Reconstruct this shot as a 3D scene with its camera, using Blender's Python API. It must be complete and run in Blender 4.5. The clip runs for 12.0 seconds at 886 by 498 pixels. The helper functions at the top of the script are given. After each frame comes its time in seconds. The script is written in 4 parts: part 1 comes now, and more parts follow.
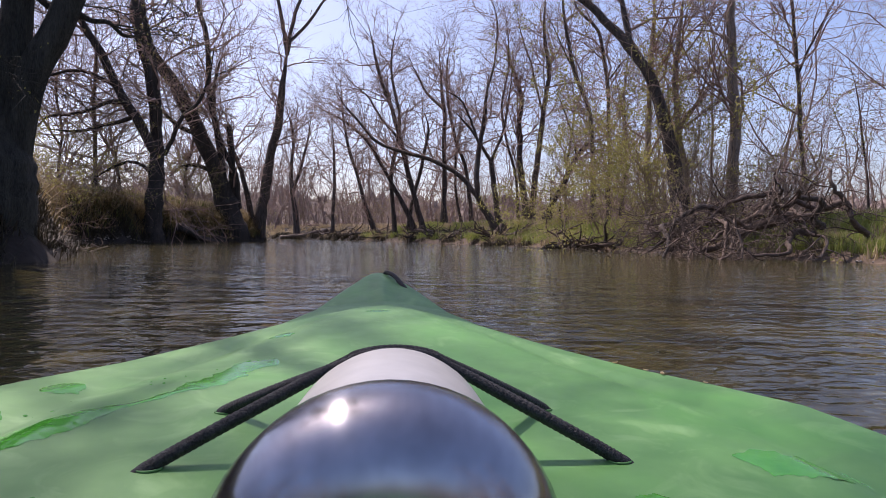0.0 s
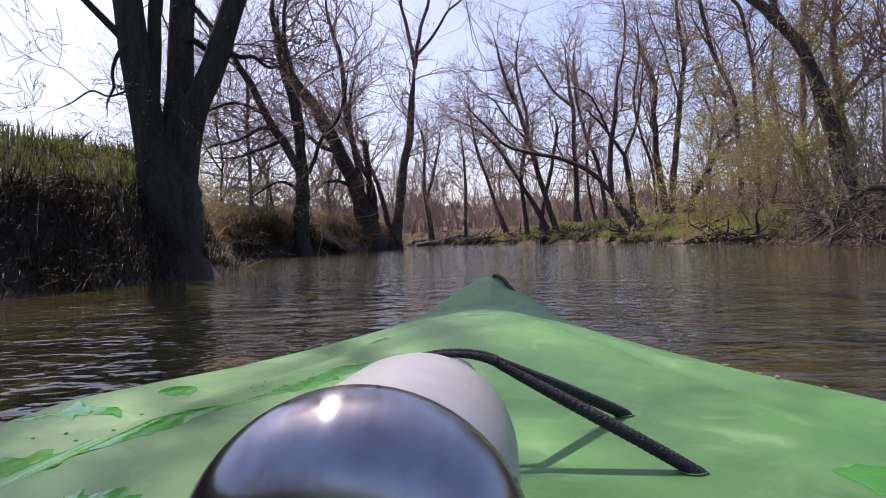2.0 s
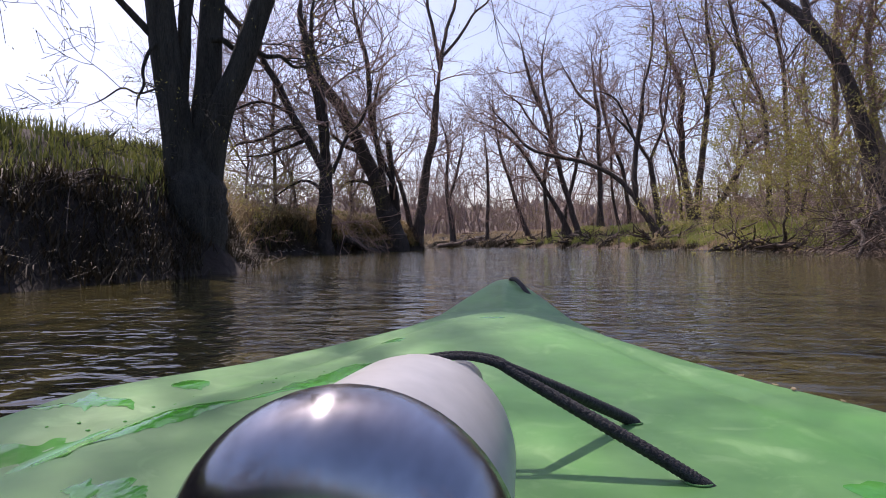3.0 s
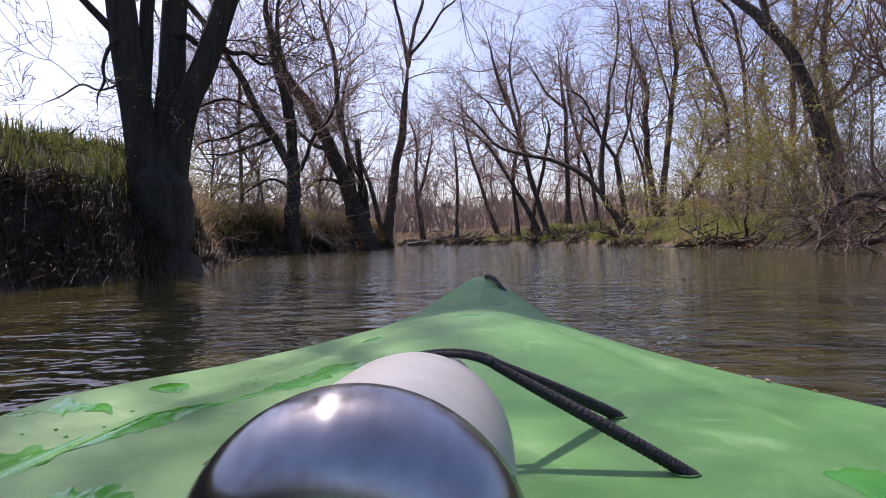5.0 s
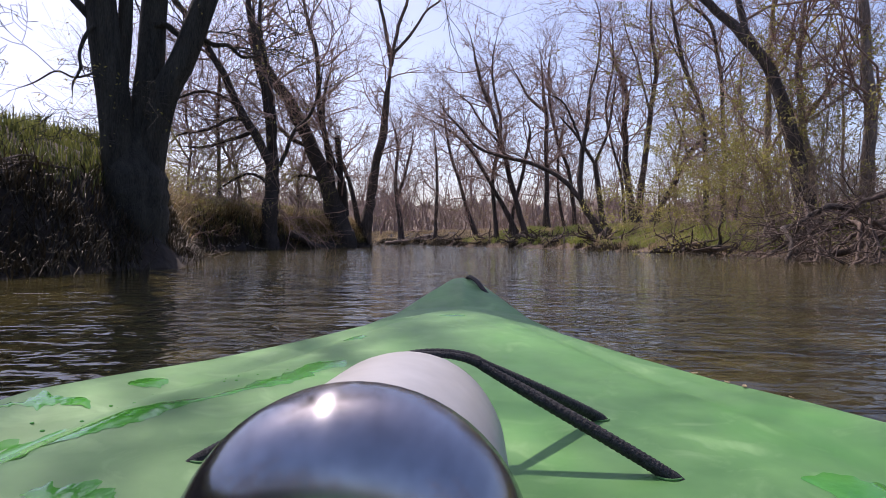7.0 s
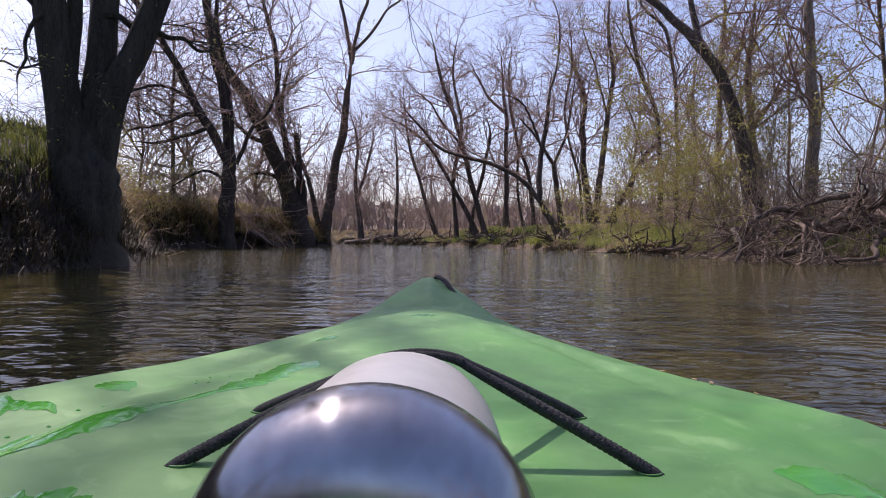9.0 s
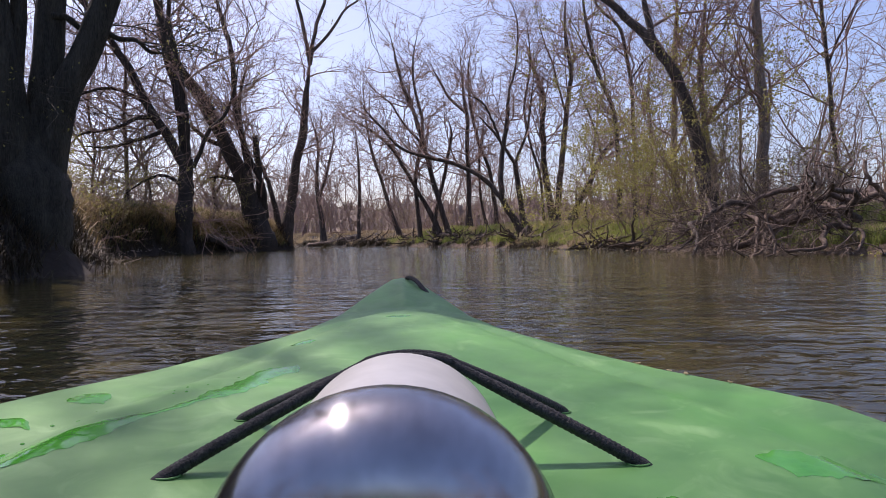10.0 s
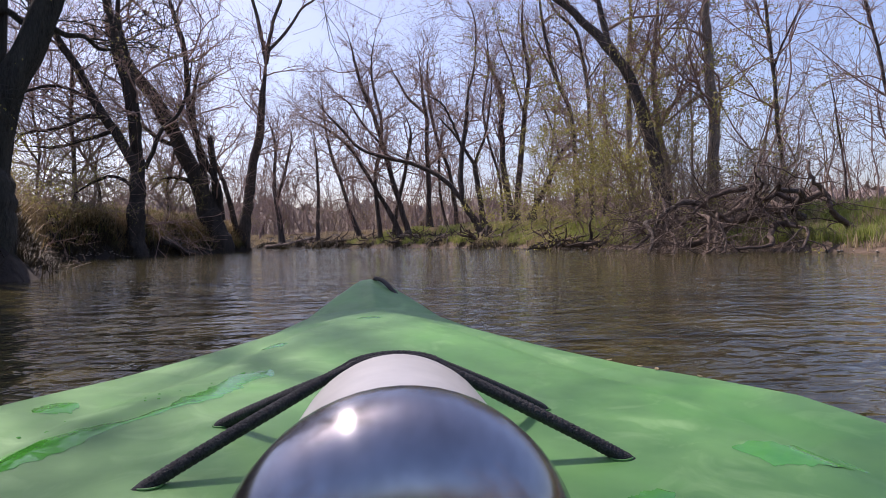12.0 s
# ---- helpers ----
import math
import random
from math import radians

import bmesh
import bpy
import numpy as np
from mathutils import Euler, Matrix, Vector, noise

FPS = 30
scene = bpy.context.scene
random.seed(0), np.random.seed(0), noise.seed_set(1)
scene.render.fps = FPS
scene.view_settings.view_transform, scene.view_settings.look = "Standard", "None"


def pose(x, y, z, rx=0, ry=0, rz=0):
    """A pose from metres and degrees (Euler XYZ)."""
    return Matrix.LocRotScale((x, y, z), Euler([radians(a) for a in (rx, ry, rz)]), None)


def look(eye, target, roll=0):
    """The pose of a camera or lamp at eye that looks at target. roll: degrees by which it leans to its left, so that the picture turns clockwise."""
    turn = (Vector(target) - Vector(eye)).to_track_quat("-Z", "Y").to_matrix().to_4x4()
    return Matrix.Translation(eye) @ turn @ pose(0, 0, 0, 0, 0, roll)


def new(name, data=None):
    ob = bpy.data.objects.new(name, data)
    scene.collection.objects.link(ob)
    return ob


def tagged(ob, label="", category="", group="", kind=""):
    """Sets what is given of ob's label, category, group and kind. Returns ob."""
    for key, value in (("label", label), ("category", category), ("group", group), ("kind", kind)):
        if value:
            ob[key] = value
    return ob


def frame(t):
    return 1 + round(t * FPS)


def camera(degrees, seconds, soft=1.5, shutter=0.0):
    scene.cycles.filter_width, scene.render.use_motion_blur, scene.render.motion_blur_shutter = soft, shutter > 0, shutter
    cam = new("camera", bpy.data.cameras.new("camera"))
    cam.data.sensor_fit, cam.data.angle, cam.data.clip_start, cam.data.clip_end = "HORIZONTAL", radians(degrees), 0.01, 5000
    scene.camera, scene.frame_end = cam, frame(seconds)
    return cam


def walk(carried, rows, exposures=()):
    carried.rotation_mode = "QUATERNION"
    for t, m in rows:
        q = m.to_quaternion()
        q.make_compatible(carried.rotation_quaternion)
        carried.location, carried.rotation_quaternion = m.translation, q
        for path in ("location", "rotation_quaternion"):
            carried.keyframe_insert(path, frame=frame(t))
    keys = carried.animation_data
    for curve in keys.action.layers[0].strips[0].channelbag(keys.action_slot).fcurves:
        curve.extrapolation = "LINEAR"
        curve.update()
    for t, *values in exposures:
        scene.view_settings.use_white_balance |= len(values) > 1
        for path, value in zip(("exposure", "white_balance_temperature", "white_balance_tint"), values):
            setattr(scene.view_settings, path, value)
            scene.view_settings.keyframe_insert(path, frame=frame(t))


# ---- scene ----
cam = camera(72.0, 12.0, soft=0.95)
EYE, PIVOT = 0.45, 0.275
# seconds, heading (left positive), tilt, lean; the eye swings about a point just ahead of the lens
ROWS = [
    (0.0, -7.20, -1.17, -0.86),
    (0.5, -4.63, -0.85, 1.26),
    (1.0, -0.53, -0.80, 0.29),
    (1.5, 2.78, -0.64, 1.26),
    (2.0, 5.30, -0.77, 1.95),
    (2.5, 6.00, -0.69, 1.49),
    (3.0, 7.31, -0.58, 0.69),
    (3.2, 8.23, -0.58, 0.29),
    (4.8, 5.63, -0.80, 0.34),
    (5.0, 4.45, -0.80, 1.15),
    (5.5, 2.23, -0.80, 0.97),
    (6.0, 1.30, -0.80, 1.15),
    (6.5, 2.00, -0.80, -0.23),
    (6.7, 2.48, -0.80, -0.46),
    (8.3, 0.77, -0.80, 0.69),
    (8.5, 0.15, -0.80, 0.52),
    (9.0, -1.35, -0.80, -0.69),
    (9.5, -2.91, -0.80, 0.23),
    (10.0, -4.77, -0.80, 0.69),
    (10.5, -6.37, -0.80, 0.23),
    (11.0, -6.81, -0.80, -0.23),
    (11.5, -7.53, -0.80, -0.23),
    (12.0, -8.51, -0.80, 1.15),
]


def eye_at(heading):
    a = radians(heading)
    return PIVOT * math.sin(a), PIVOT - PIVOT * math.cos(a), EYE


walk(cam, [(t, pose(*eye_at(h), 90 + tilt, lean, h)) for t, h, tilt, lean in ROWS], [(0.0, 0.38, 6600, 29.0), (12.0, 0.38, 6600, 29.0)])

# ---- world, sun, exposure ----
SUN_AZIMUTH, SUN_ELEVATION = -38.0, 57.0
world = bpy.data.worlds.new("sky")
scene.world = world
world.use_nodes = True
wn = world.node_tree
sky = wn.nodes.new("ShaderNodeTexSky")
sky.sky_type = "NISHITA"
sky.sun_disc = False
sky.sun_elevation = radians(SUN_ELEVATION)
sky.sun_rotation = radians(SUN_AZIMUTH)
sky.air_density, sky.dust_density, sky.ozone_density = 1.0, 2.2, 3.0
background = wn.nodes["Background"]
background.inputs["Strength"].default_value = 0.15
wn.links.new(sky.outputs[0], background.inputs["Color"])
sun = new("sun", bpy.data.lights.new("sun", "SUN"))
sun.data.energy, sun.data.angle, sun.data.color = 4.3, radians(0.53), (1.0, 0.94, 0.84)
az, el = radians(SUN_AZIMUTH), radians(SUN_ELEVATION)
SUN_WAY = Vector((math.sin(az) * math.cos(el), math.cos(az) * math.cos(el), math.sin(el)))
sun.matrix_world = look(SUN_WAY * 60, (0, 0, 0))


# ---- materials ----
def material(name, low, high, scale=6.0, rough=0.7, bump=0.3, stretch=(1, 1, 1), metal=0.0, fine=8.0, depth=0.01, coords="Object"):
    """Two-scale mottled surface with relief; low and high are its darkest and lightest base colours."""
    m = bpy.data.materials.new(name)
    m.use_nodes = True
    nt = m.node_tree
    p = nt.nodes["Principled BSDF"]
    tc = nt.nodes.new("ShaderNodeTexCoord")
    mp = nt.nodes.new("ShaderNodeMapping")
    mp.inputs["Scale"].default_value = stretch
    nt.links.new(tc.outputs[coords], mp.inputs["Vector"])
    big = nt.nodes.new("ShaderNodeTexNoise")
    big.inputs["Scale"].default_value, big.inputs["Detail"].default_value = scale, 4
    small = nt.nodes.new("ShaderNodeTexNoise")
    small.inputs["Scale"].default_value, small.inputs["Detail"].default_value = scale * fine, 6
    nt.links.new(mp.outputs[0], big.inputs["Vector"])
    nt.links.new(mp.outputs[0], small.inputs["Vector"])
    mix = nt.nodes.new("ShaderNodeMath")
    mix.operation = "MULTIPLY_ADD"
    mix.inputs[1].default_value = 0.5
    half = nt.nodes.new("ShaderNodeMath")
    half.operation = "MULTIPLY"
    half.inputs[1].default_value = 0.5
    nt.links.new(small.outputs["Fac"], half.inputs[0])
    nt.links.new(big.outputs["Fac"], mix.inputs[0])
    nt.links.new(half.outputs[0], mix.inputs[2])
    ramp = nt.nodes.new("ShaderNodeValToRGB")
    ramp.color_ramp.elements[0].position, ramp.color_ramp.elements[1].position = 0.33, 0.67
    ramp.color_ramp.elements[0].color, ramp.color_ramp.elements[1].color = (*low, 1), (*high, 1)
    nt.links.new(mix.outputs[0], ramp.inputs[0])
    nt.links.new(ramp.outputs[0], p.inputs["Base Color"])
    p.inputs["Roughness"].default_value, p.inputs["Metallic"].default_value = rough, metal
    if bump:
        b = nt.nodes.new("ShaderNodeBump")
        b.inputs["Strength"].default_value, b.inputs["Distance"].default_value = bump, depth
        nt.links.new(small.outputs["Fac"], b.inputs["Height"])
        nt.links.new(b.outputs[0], p.inputs["Normal"])
    return m


BARK = material("bark", (0.013, 0.0105, 0.009), (0.135, 0.108, 0.089), 2.4, 0.9, 0.9, (4, 4, 0.7), depth=0.04)
BARK_PALE = material("pale_bark", (0.10, 0.08, 0.066), (0.31, 0.255, 0.21), 2.0, 0.9, 0.8, (4, 4, 0.7), depth=0.03)
DARK_BARK = material("dark_bark", (0.011, 0.0092, 0.0075), (0.078, 0.064, 0.052), 2.4, 0.9, 0.9, (4, 4, 0.7), depth=0.04)
BIG_BARK = material("dark_maple_bark", (0.014, 0.0148, 0.0115), (0.084, 0.083, 0.063), 2.4, 0.9, 1.0, (4, 4, 0.6), depth=0.07)
TWIG = material("twig_bark", (0.19, 0.128, 0.106), (0.375, 0.26, 0.212), 1.0, 0.85, 0.0)
PALE_TWIG = material("pale_twig", (0.15, 0.112, 0.08), (0.32, 0.245, 0.173), 1.0, 0.85, 0.0)
FAR_BARK = material("far_bark", (0.165, 0.115, 0.098), (0.335, 0.238, 0.205), 0.6, 0.9, 0.0)
THICKET = material("thicket_twig", (0.138, 0.096, 0.071), (0.285, 0.203, 0.143), 0.8, 0.9, 0.0)
STONE = material("stone", (0.17, 0.15, 0.125), (0.4, 0.36, 0.31), 8.0, 0.85, 0.3)
FAR_CANOPY = material("far_canopy", (0.125, 0.1, 0.085), (0.27, 0.22, 0.19), 0.5, 0.95, 0.0, (1, 1, 0.35))
DEADWOOD = material("deadwood", (0.04, 0.027, 0.02), (0.16, 0.115, 0.088), 3.0, 0.85, 0.7, (1, 1, 1), depth=0.02)


def thin_material(name, low, high, through_light=0.45):
    """Leaves and blades: the light shows through them."""
    m = material(name, low, high, 0.9, 0.65, 0.0)
    nt = m.node_tree
    p = nt.nodes["Principled BSDF"]
    out = nt.nodes["Material Output"]
    tr = nt.nodes.new("ShaderNodeBsdfTranslucent")
    mix = nt.nodes.new("ShaderNodeMixShader")
    mix.inputs[0].default_value = through_light
    nt.links.new(p.inputs["Base Color"].links[0].from_socket, tr.inputs["Color"])
    nt.links.new(p.outputs[0], mix.inputs[1])
    nt.links.new(tr.outputs[0], mix.inputs[2])
    nt.links.new(mix.outputs[0], out.inputs["Surface"])
    return m


BUD = thin_material("bud_leaf", (0.21, 0.21, 0.052), (0.41, 0.375, 0.12))
GRASS_GREEN = thin_material("green_grass", (0.16, 0.21, 0.045), (0.36, 0.40, 0.11))
# Darker copy of the green grass, with the steep bank's shade in its colour.
GRASS_SHADE = thin_material("shaded_grass", (0.075, 0.095, 0.022), (0.23, 0.25, 0.07), 0.35)
GRASS_DRY = thin_material("dry_grass", (0.26, 0.20, 0.11), (0.5, 0.41, 0.26))
GRASS_BROWN = thin_material("brown_grass", (0.14, 0.102, 0.046), (0.38, 0.285, 0.135), 0.45)
# Brush and roots; the shade of the bank faces is put into this colour.
SHADED_BRUSH = thin_material("brush", (0.027, 0.022, 0.013), (0.078, 0.063, 0.036), 0.12)


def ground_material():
    """Pale river mud; on the steep side shade is put into its colour."""
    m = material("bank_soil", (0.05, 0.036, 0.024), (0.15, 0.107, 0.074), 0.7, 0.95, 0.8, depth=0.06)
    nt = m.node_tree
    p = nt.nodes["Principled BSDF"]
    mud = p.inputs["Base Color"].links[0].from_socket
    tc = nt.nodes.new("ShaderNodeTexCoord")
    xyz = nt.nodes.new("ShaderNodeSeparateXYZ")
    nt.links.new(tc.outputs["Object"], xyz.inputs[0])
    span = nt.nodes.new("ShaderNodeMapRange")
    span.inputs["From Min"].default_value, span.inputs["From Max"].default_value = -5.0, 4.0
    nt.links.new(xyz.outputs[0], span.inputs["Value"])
    shaded_mud = nt.nodes.new("ShaderNodeMixRGB")
    shaded_mud.blend_type = "MULTIPLY"
    shaded_mud.inputs["Fac"].default_value = 1.0
    shaded_mud.inputs["Color2"].default_value = (0.17, 0.17, 0.165, 1)
    nt.links.new(mud, shaded_mud.inputs["Color1"])
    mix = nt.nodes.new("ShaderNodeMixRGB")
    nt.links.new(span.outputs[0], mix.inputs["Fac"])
    nt.links.new(shaded_mud.outputs[0], mix.inputs["Color1"])
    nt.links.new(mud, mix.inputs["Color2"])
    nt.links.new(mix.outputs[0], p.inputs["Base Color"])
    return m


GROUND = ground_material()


def water_material():
    m = bpy.data.materials.new("river_water")
    m.use_nodes = True
    nt = m.node_tree
    p = nt.nodes["Principled BSDF"]
    p.inputs["Base Color"].default_value = (0.052, 0.0455, 0.0165, 1)
    p.inputs["Roughness"].default_value = 0.03
    p.inputs["IOR"].default_value = 1.33
    tc = nt.nodes.new("ShaderNodeTexCoord")
    heights = []
    for scale, stretch, turn, weight in ((1.4, (0.5, 1.5, 1), 0.12, 1.1), (3.7, (0.8, 1.5, 1), -0.12, 0.9), (8.5, (0.9, 1.4, 1), 0.3, 0.5), (0.35, (1, 1, 1), 0.5, 0.8)):
        mp = nt.nodes.new("ShaderNodeMapping")
        mp.inputs["Scale"].default_value = stretch
        mp.inputs["Rotation"].default_value = (0, 0, turn)
        nt.links.new(tc.outputs["Object"], mp.inputs["Vector"])
        n = nt.nodes.new("ShaderNodeTexNoise")
        n.inputs["Scale"].default_value, n.inputs["Detail"].default_value = scale, 1
        n.inputs["Distortion"].default_value = 0.7
        nt.links.new(mp.outputs[0], n.inputs["Vector"])
        k = nt.nodes.new("ShaderNodeMath")
        k.operation = "MULTIPLY"
        k.inputs[1].default_value = weight
        nt.links.new(n.outputs["Fac"], k.inputs[0])
        heights.append(k)
    total = heights[0]
    for k in heights[1:]:
        a = nt.nodes.new("ShaderNodeMath")
        a.operation = "ADD"
        nt.links.new(total.outputs[0], a.inputs[0])
        nt.links.new(k.outputs[0], a.inputs[1])
        total = a
    b = nt.nodes.new("ShaderNodeBump")
    b.inputs["Strength"].default_value, b.inputs["Distance"].default_value = 1.0, 0.024
    nt.links.new(total.outputs[0], b.inputs["Height"])
    nt.links.new(b.outputs[0], p.inputs["Normal"])
    return m


WATER = water_material()
DECK = material("green_plastic", (0.052, 0.172, 0.044), (0.11, 0.27, 0.08), 4.5, 0.34, 0.03, fine=5.0, depth=0.0004)


def fade_deck(m):
    """Sun-faded patches and pale scuffs on the moulded plastic."""
    nt = m.node_tree
    p = nt.nodes["Principled BSDF"]
    base = p.inputs["Base Color"].links[0].from_socket
    tc = nt.nodes.new("ShaderNodeTexCoord")
    n = nt.nodes.new("ShaderNodeTexNoise")
    n.inputs["Scale"].default_value, n.inputs["Detail"].default_value = 19.0, 10
    n.inputs["Distortion"].default_value = 1.2
    nt.links.new(tc.outputs["Object"], n.inputs["Vector"])
    ramp = nt.nodes.new("ShaderNodeValToRGB")
    ramp.color_ramp.elements[0].position, ramp.color_ramp.elements[1].position = 0.55, 0.72
    ramp.color_ramp.elements[0].color, ramp.color_ramp.elements[1].color = (0, 0, 0, 1), (0.5, 0.5, 0.5, 1)
    nt.links.new(n.outputs["Fac"], ramp.inputs[0])
    mix = nt.nodes.new("ShaderNodeMixRGB")
    mix.inputs["Color2"].default_value = (0.20, 0.37, 0.155, 1)
    nt.links.new(ramp.outputs[0], mix.inputs["Fac"])
    nt.links.new(base, mix.inputs["Color1"])
    wet = nt.nodes.new("ShaderNodeTexNoise")
    wet.inputs["Scale"].default_value, wet.inputs["Detail"].default_value = 5.5, 5
    wet.inputs["Distortion"].default_value = 0.6
    nt.links.new(tc.outputs["Object"], wet.inputs["Vector"])
    damp = nt.nodes.new("ShaderNodeMapRange")
    damp.inputs["From Min"].default_value, damp.inputs["From Max"].default_value = 0.50, 0.68
    damp.inputs["To Max"].default_value = 0.4
    nt.links.new(wet.outputs["Fac"], damp.inputs["Value"])
    stain = nt.nodes.new("ShaderNodeMixRGB")
    stain.inputs["Color2"].default_value = (0.055, 0.26, 0.035, 1)
    nt.links.new(damp.outputs[0], stain.inputs["Fac"])
    nt.links.new(mix.outputs[0], stain.inputs["Color1"])
    nt.links.new(stain.outputs[0], p.inputs["Base Color"])
    rough = nt.nodes.new("ShaderNodeMapRange")
    rough.inputs["To Min"].default_value, rough.inputs["To Max"].default_value = 0.42, 0.62
    nt.links.new(n.outputs["Fac"], rough.inputs["Value"])
    nt.links.new(rough.outputs[0], p.inputs["Roughness"])


fade_deck(DECK)
DECK.node_tree.nodes["Principled BSDF"].inputs["Specular IOR Level"].default_value = 0.4
ROPE = material("black_cord", (0.005, 0.005, 0.006), (0.048, 0.048, 0.05), 220.0, 0.85, 0.8, fine=3.0, depth=0.002)
BOTTLE = material("matt_bottle", (0.314, 0.320, 0.315), (0.399, 0.404, 0.393), 9.0, 0.36, 0.05, depth=0.0004)


def spun_metal(m, amount):
    """Metal turned on a lathe: its fine rings draw reflections out into rays from the middle."""
    nt = m.node_tree
    p = nt.nodes["Principled BSDF"]
    way = nt.nodes.new("ShaderNodeTangent")
    way.direction_type, way.axis = "RADIAL", "Y"
    nt.links.new(way.outputs[0], p.inputs["Tangent"])
    p.inputs["Anisotropic"].default_value = amount
    p.inputs["Anisotropic Rotation"].default_value = 0.25
    return m


# Streaks along the axis put tree and sky reflections into the cap's colour.
CAP = spun_metal(material("reflection_streak_cap", (0.17, 0.174, 0.195), (0.42, 0.425, 0.455), 24.0, 0.16, 0.0, (1, 0.06, 1), metal=0.95, fine=2.5), 0.8)
FILM = material("wet_film", (0.03, 0.215, 0.018), (0.062, 0.29, 0.036), 14.0, 0.07, 0.3, fine=4.0, depth=0.002)


# ---- mesh helpers ----
def mesh_object(name, verts, faces, mat, parent=None, label="", smooth=True):
    me = bpy.data.meshes.new(name)
    me.from_pydata([tuple(v) for v in verts] if not isinstance(verts, np.ndarray) else verts.tolist(), [], faces if isinstance(faces, list) else faces.tolist())
    if smooth:
        me.shade_smooth()
    me.materials.append(mat)
    ob = new(name, me)
    if parent is not None:
        ob.parent = parent
    if label:
        ob["label"] = label
    return ob


def thing(name, place, label, category, group="", kind=""):
    ob = new(name)
    ob.location = place
    return tagged(ob, label, category, group, kind)


def tubes(lines, radii, sides):
    """Tapered tubes: lines (T, n, 3), radii (T, n). Returns verts and quads."""
    P, R = np.asarray(lines, float), np.asarray(radii, float)
    count, n, _ = P.shape
    D = np.gradient(P, axis=1)
    D /= np.linalg.norm(D, axis=2, keepdims=True) + 1e-9
    mean = D.mean(axis=1)
    ref = np.where(np.abs(mean[:, 2:3]) < 0.8, np.array([[0.0, 0, 1]]), np.array([[1.0, 0, 0]]))[:, None, :]
    U = np.cross(D, ref)
    U /= np.linalg.norm(U, axis=2, keepdims=True) + 1e-9
    V = np.cross(D, U)
    a = np.linspace(0, 2 * np.pi, sides, endpoint=False)
    ring = U[:, :, None, :] * np.cos(a)[None, None, :, None] + V[:, :, None, :] * np.sin(a)[None, None, :, None]
    verts = (P[:, :, None, :] + ring * R[:, :, None, None]).reshape(-1, 3)
    i, j, s = np.meshgrid(np.arange(count), np.arange(n - 1), np.arange(sides), indexing="ij")
    s2 = (s + 1) % sides
    base = i * n * sides + j * sides
    faces = np.stack([base + s, base + s2, base + sides + s2, base + sides + s], -1).reshape(-1, 4)
    return verts, faces


def smooth_line(pts, n):
    """Catmull-Rom through pts, n points at even parameter steps."""
    p = np.asarray(pts, float)
    if len(p) == 2:
        return p[0] + (p[1] - p[0]) * np.linspace(0, 1, n)[:, None]
    q = np.vstack([2 * p[0] - p[1], p, 2 * p[-1] - p[-2]])
    seg = np.linalg.norm(np.diff(p, axis=0), axis=1)
    cum = np.concatenate([[0], np.cumsum(seg)])
    out = []
    for s in np.linspace(0, cum[-1] * 0.99999, n):
        k = int(np.searchsorted(cum, s, side="right") - 1)
        t = (s - cum[k]) / seg[k]
        a, b, c, d = q[k:k + 4]
        out.append(0.5 * (2 * b + (c - a) * t + (2 * a - 5 * b + 4 * c - d) * t * t + (3 * b - a - 3 * c + d) * t ** 3))
    return np.array(out)


# ---- the river and its banks ----
LEFT_BANK = [(-7, -206.4), (-6.5, -13.8), (-5.6, 2.8), (-4.85, 7.4), (-4.75, 9.6), (-5.5, 12.4), (-8.0, 16.5), (-9.8, 22), (-9.0, 26.8), (-7.5, 33.7), (-6.1, 38.5), (-6.6, 41.3), (-10, 45.4), (-20, 50.9), (-60, 57.8), (-170, 68.8)]
RIGHT_BANK = [(-170, 123.9), (-60, 93.6), (-15, 70.2), (-6, 57.8), (-1.0, 49.5), (3.0, 41.7), (5.9, 33.7), (8.2, 25.5), (9.2, 20), (10.3, 15.1), (11.5, 9.6), (12.5, 0), (13, -206.4)]


def distance_to(line, X, Y):
    best = np.full(X.shape, 1e9)
    for (ax, ay), (bx, by) in zip(line[:-1], line[1:]):
        dx, dy = bx - ax, by - ay
        t = np.clip(((X - ax) * dx + (Y - ay) * dy) / (dx * dx + dy * dy), 0, 1)
        best = np.minimum(best, np.hypot(X - ax - t * dx, Y - ay - t * dy))
    return best


def in_river(X, Y):
    loop = LEFT_BANK + RIGHT_BANK
    inside = np.zeros(X.shape, bool)
    for (ax, ay), (bx, by) in zip(loop, loop[1:] + loop[:1]):
        cross = (ay > Y) != (by > Y)
        with np.errstate(divide="ignore", invalid="ignore"):
            inside ^= cross & (X < (bx - ax) * (Y - ay) / ((by - ay) or 1e-9) + ax)
    return inside


def step(a, b, s):
    t = np.clip((s - a) / (b - a), 0, 1)
    return t * t * (3 - 2 * t)


def waves2(X, Y, seed, size):
    """Cheap smooth relief out of a few crossing sines."""
    rng = np.random.RandomState(seed)
    total = np.zeros(X.shape)
    for k in range(7):
        a, f, ph = rng.uniform(0, 6.28), rng.uniform(0.6, 2.2) / size, rng.uniform(0, 6.28)
        total += np.sin((X * np.cos(a) + Y * np.sin(a)) * f * 6.28 + ph)
    return total / 7


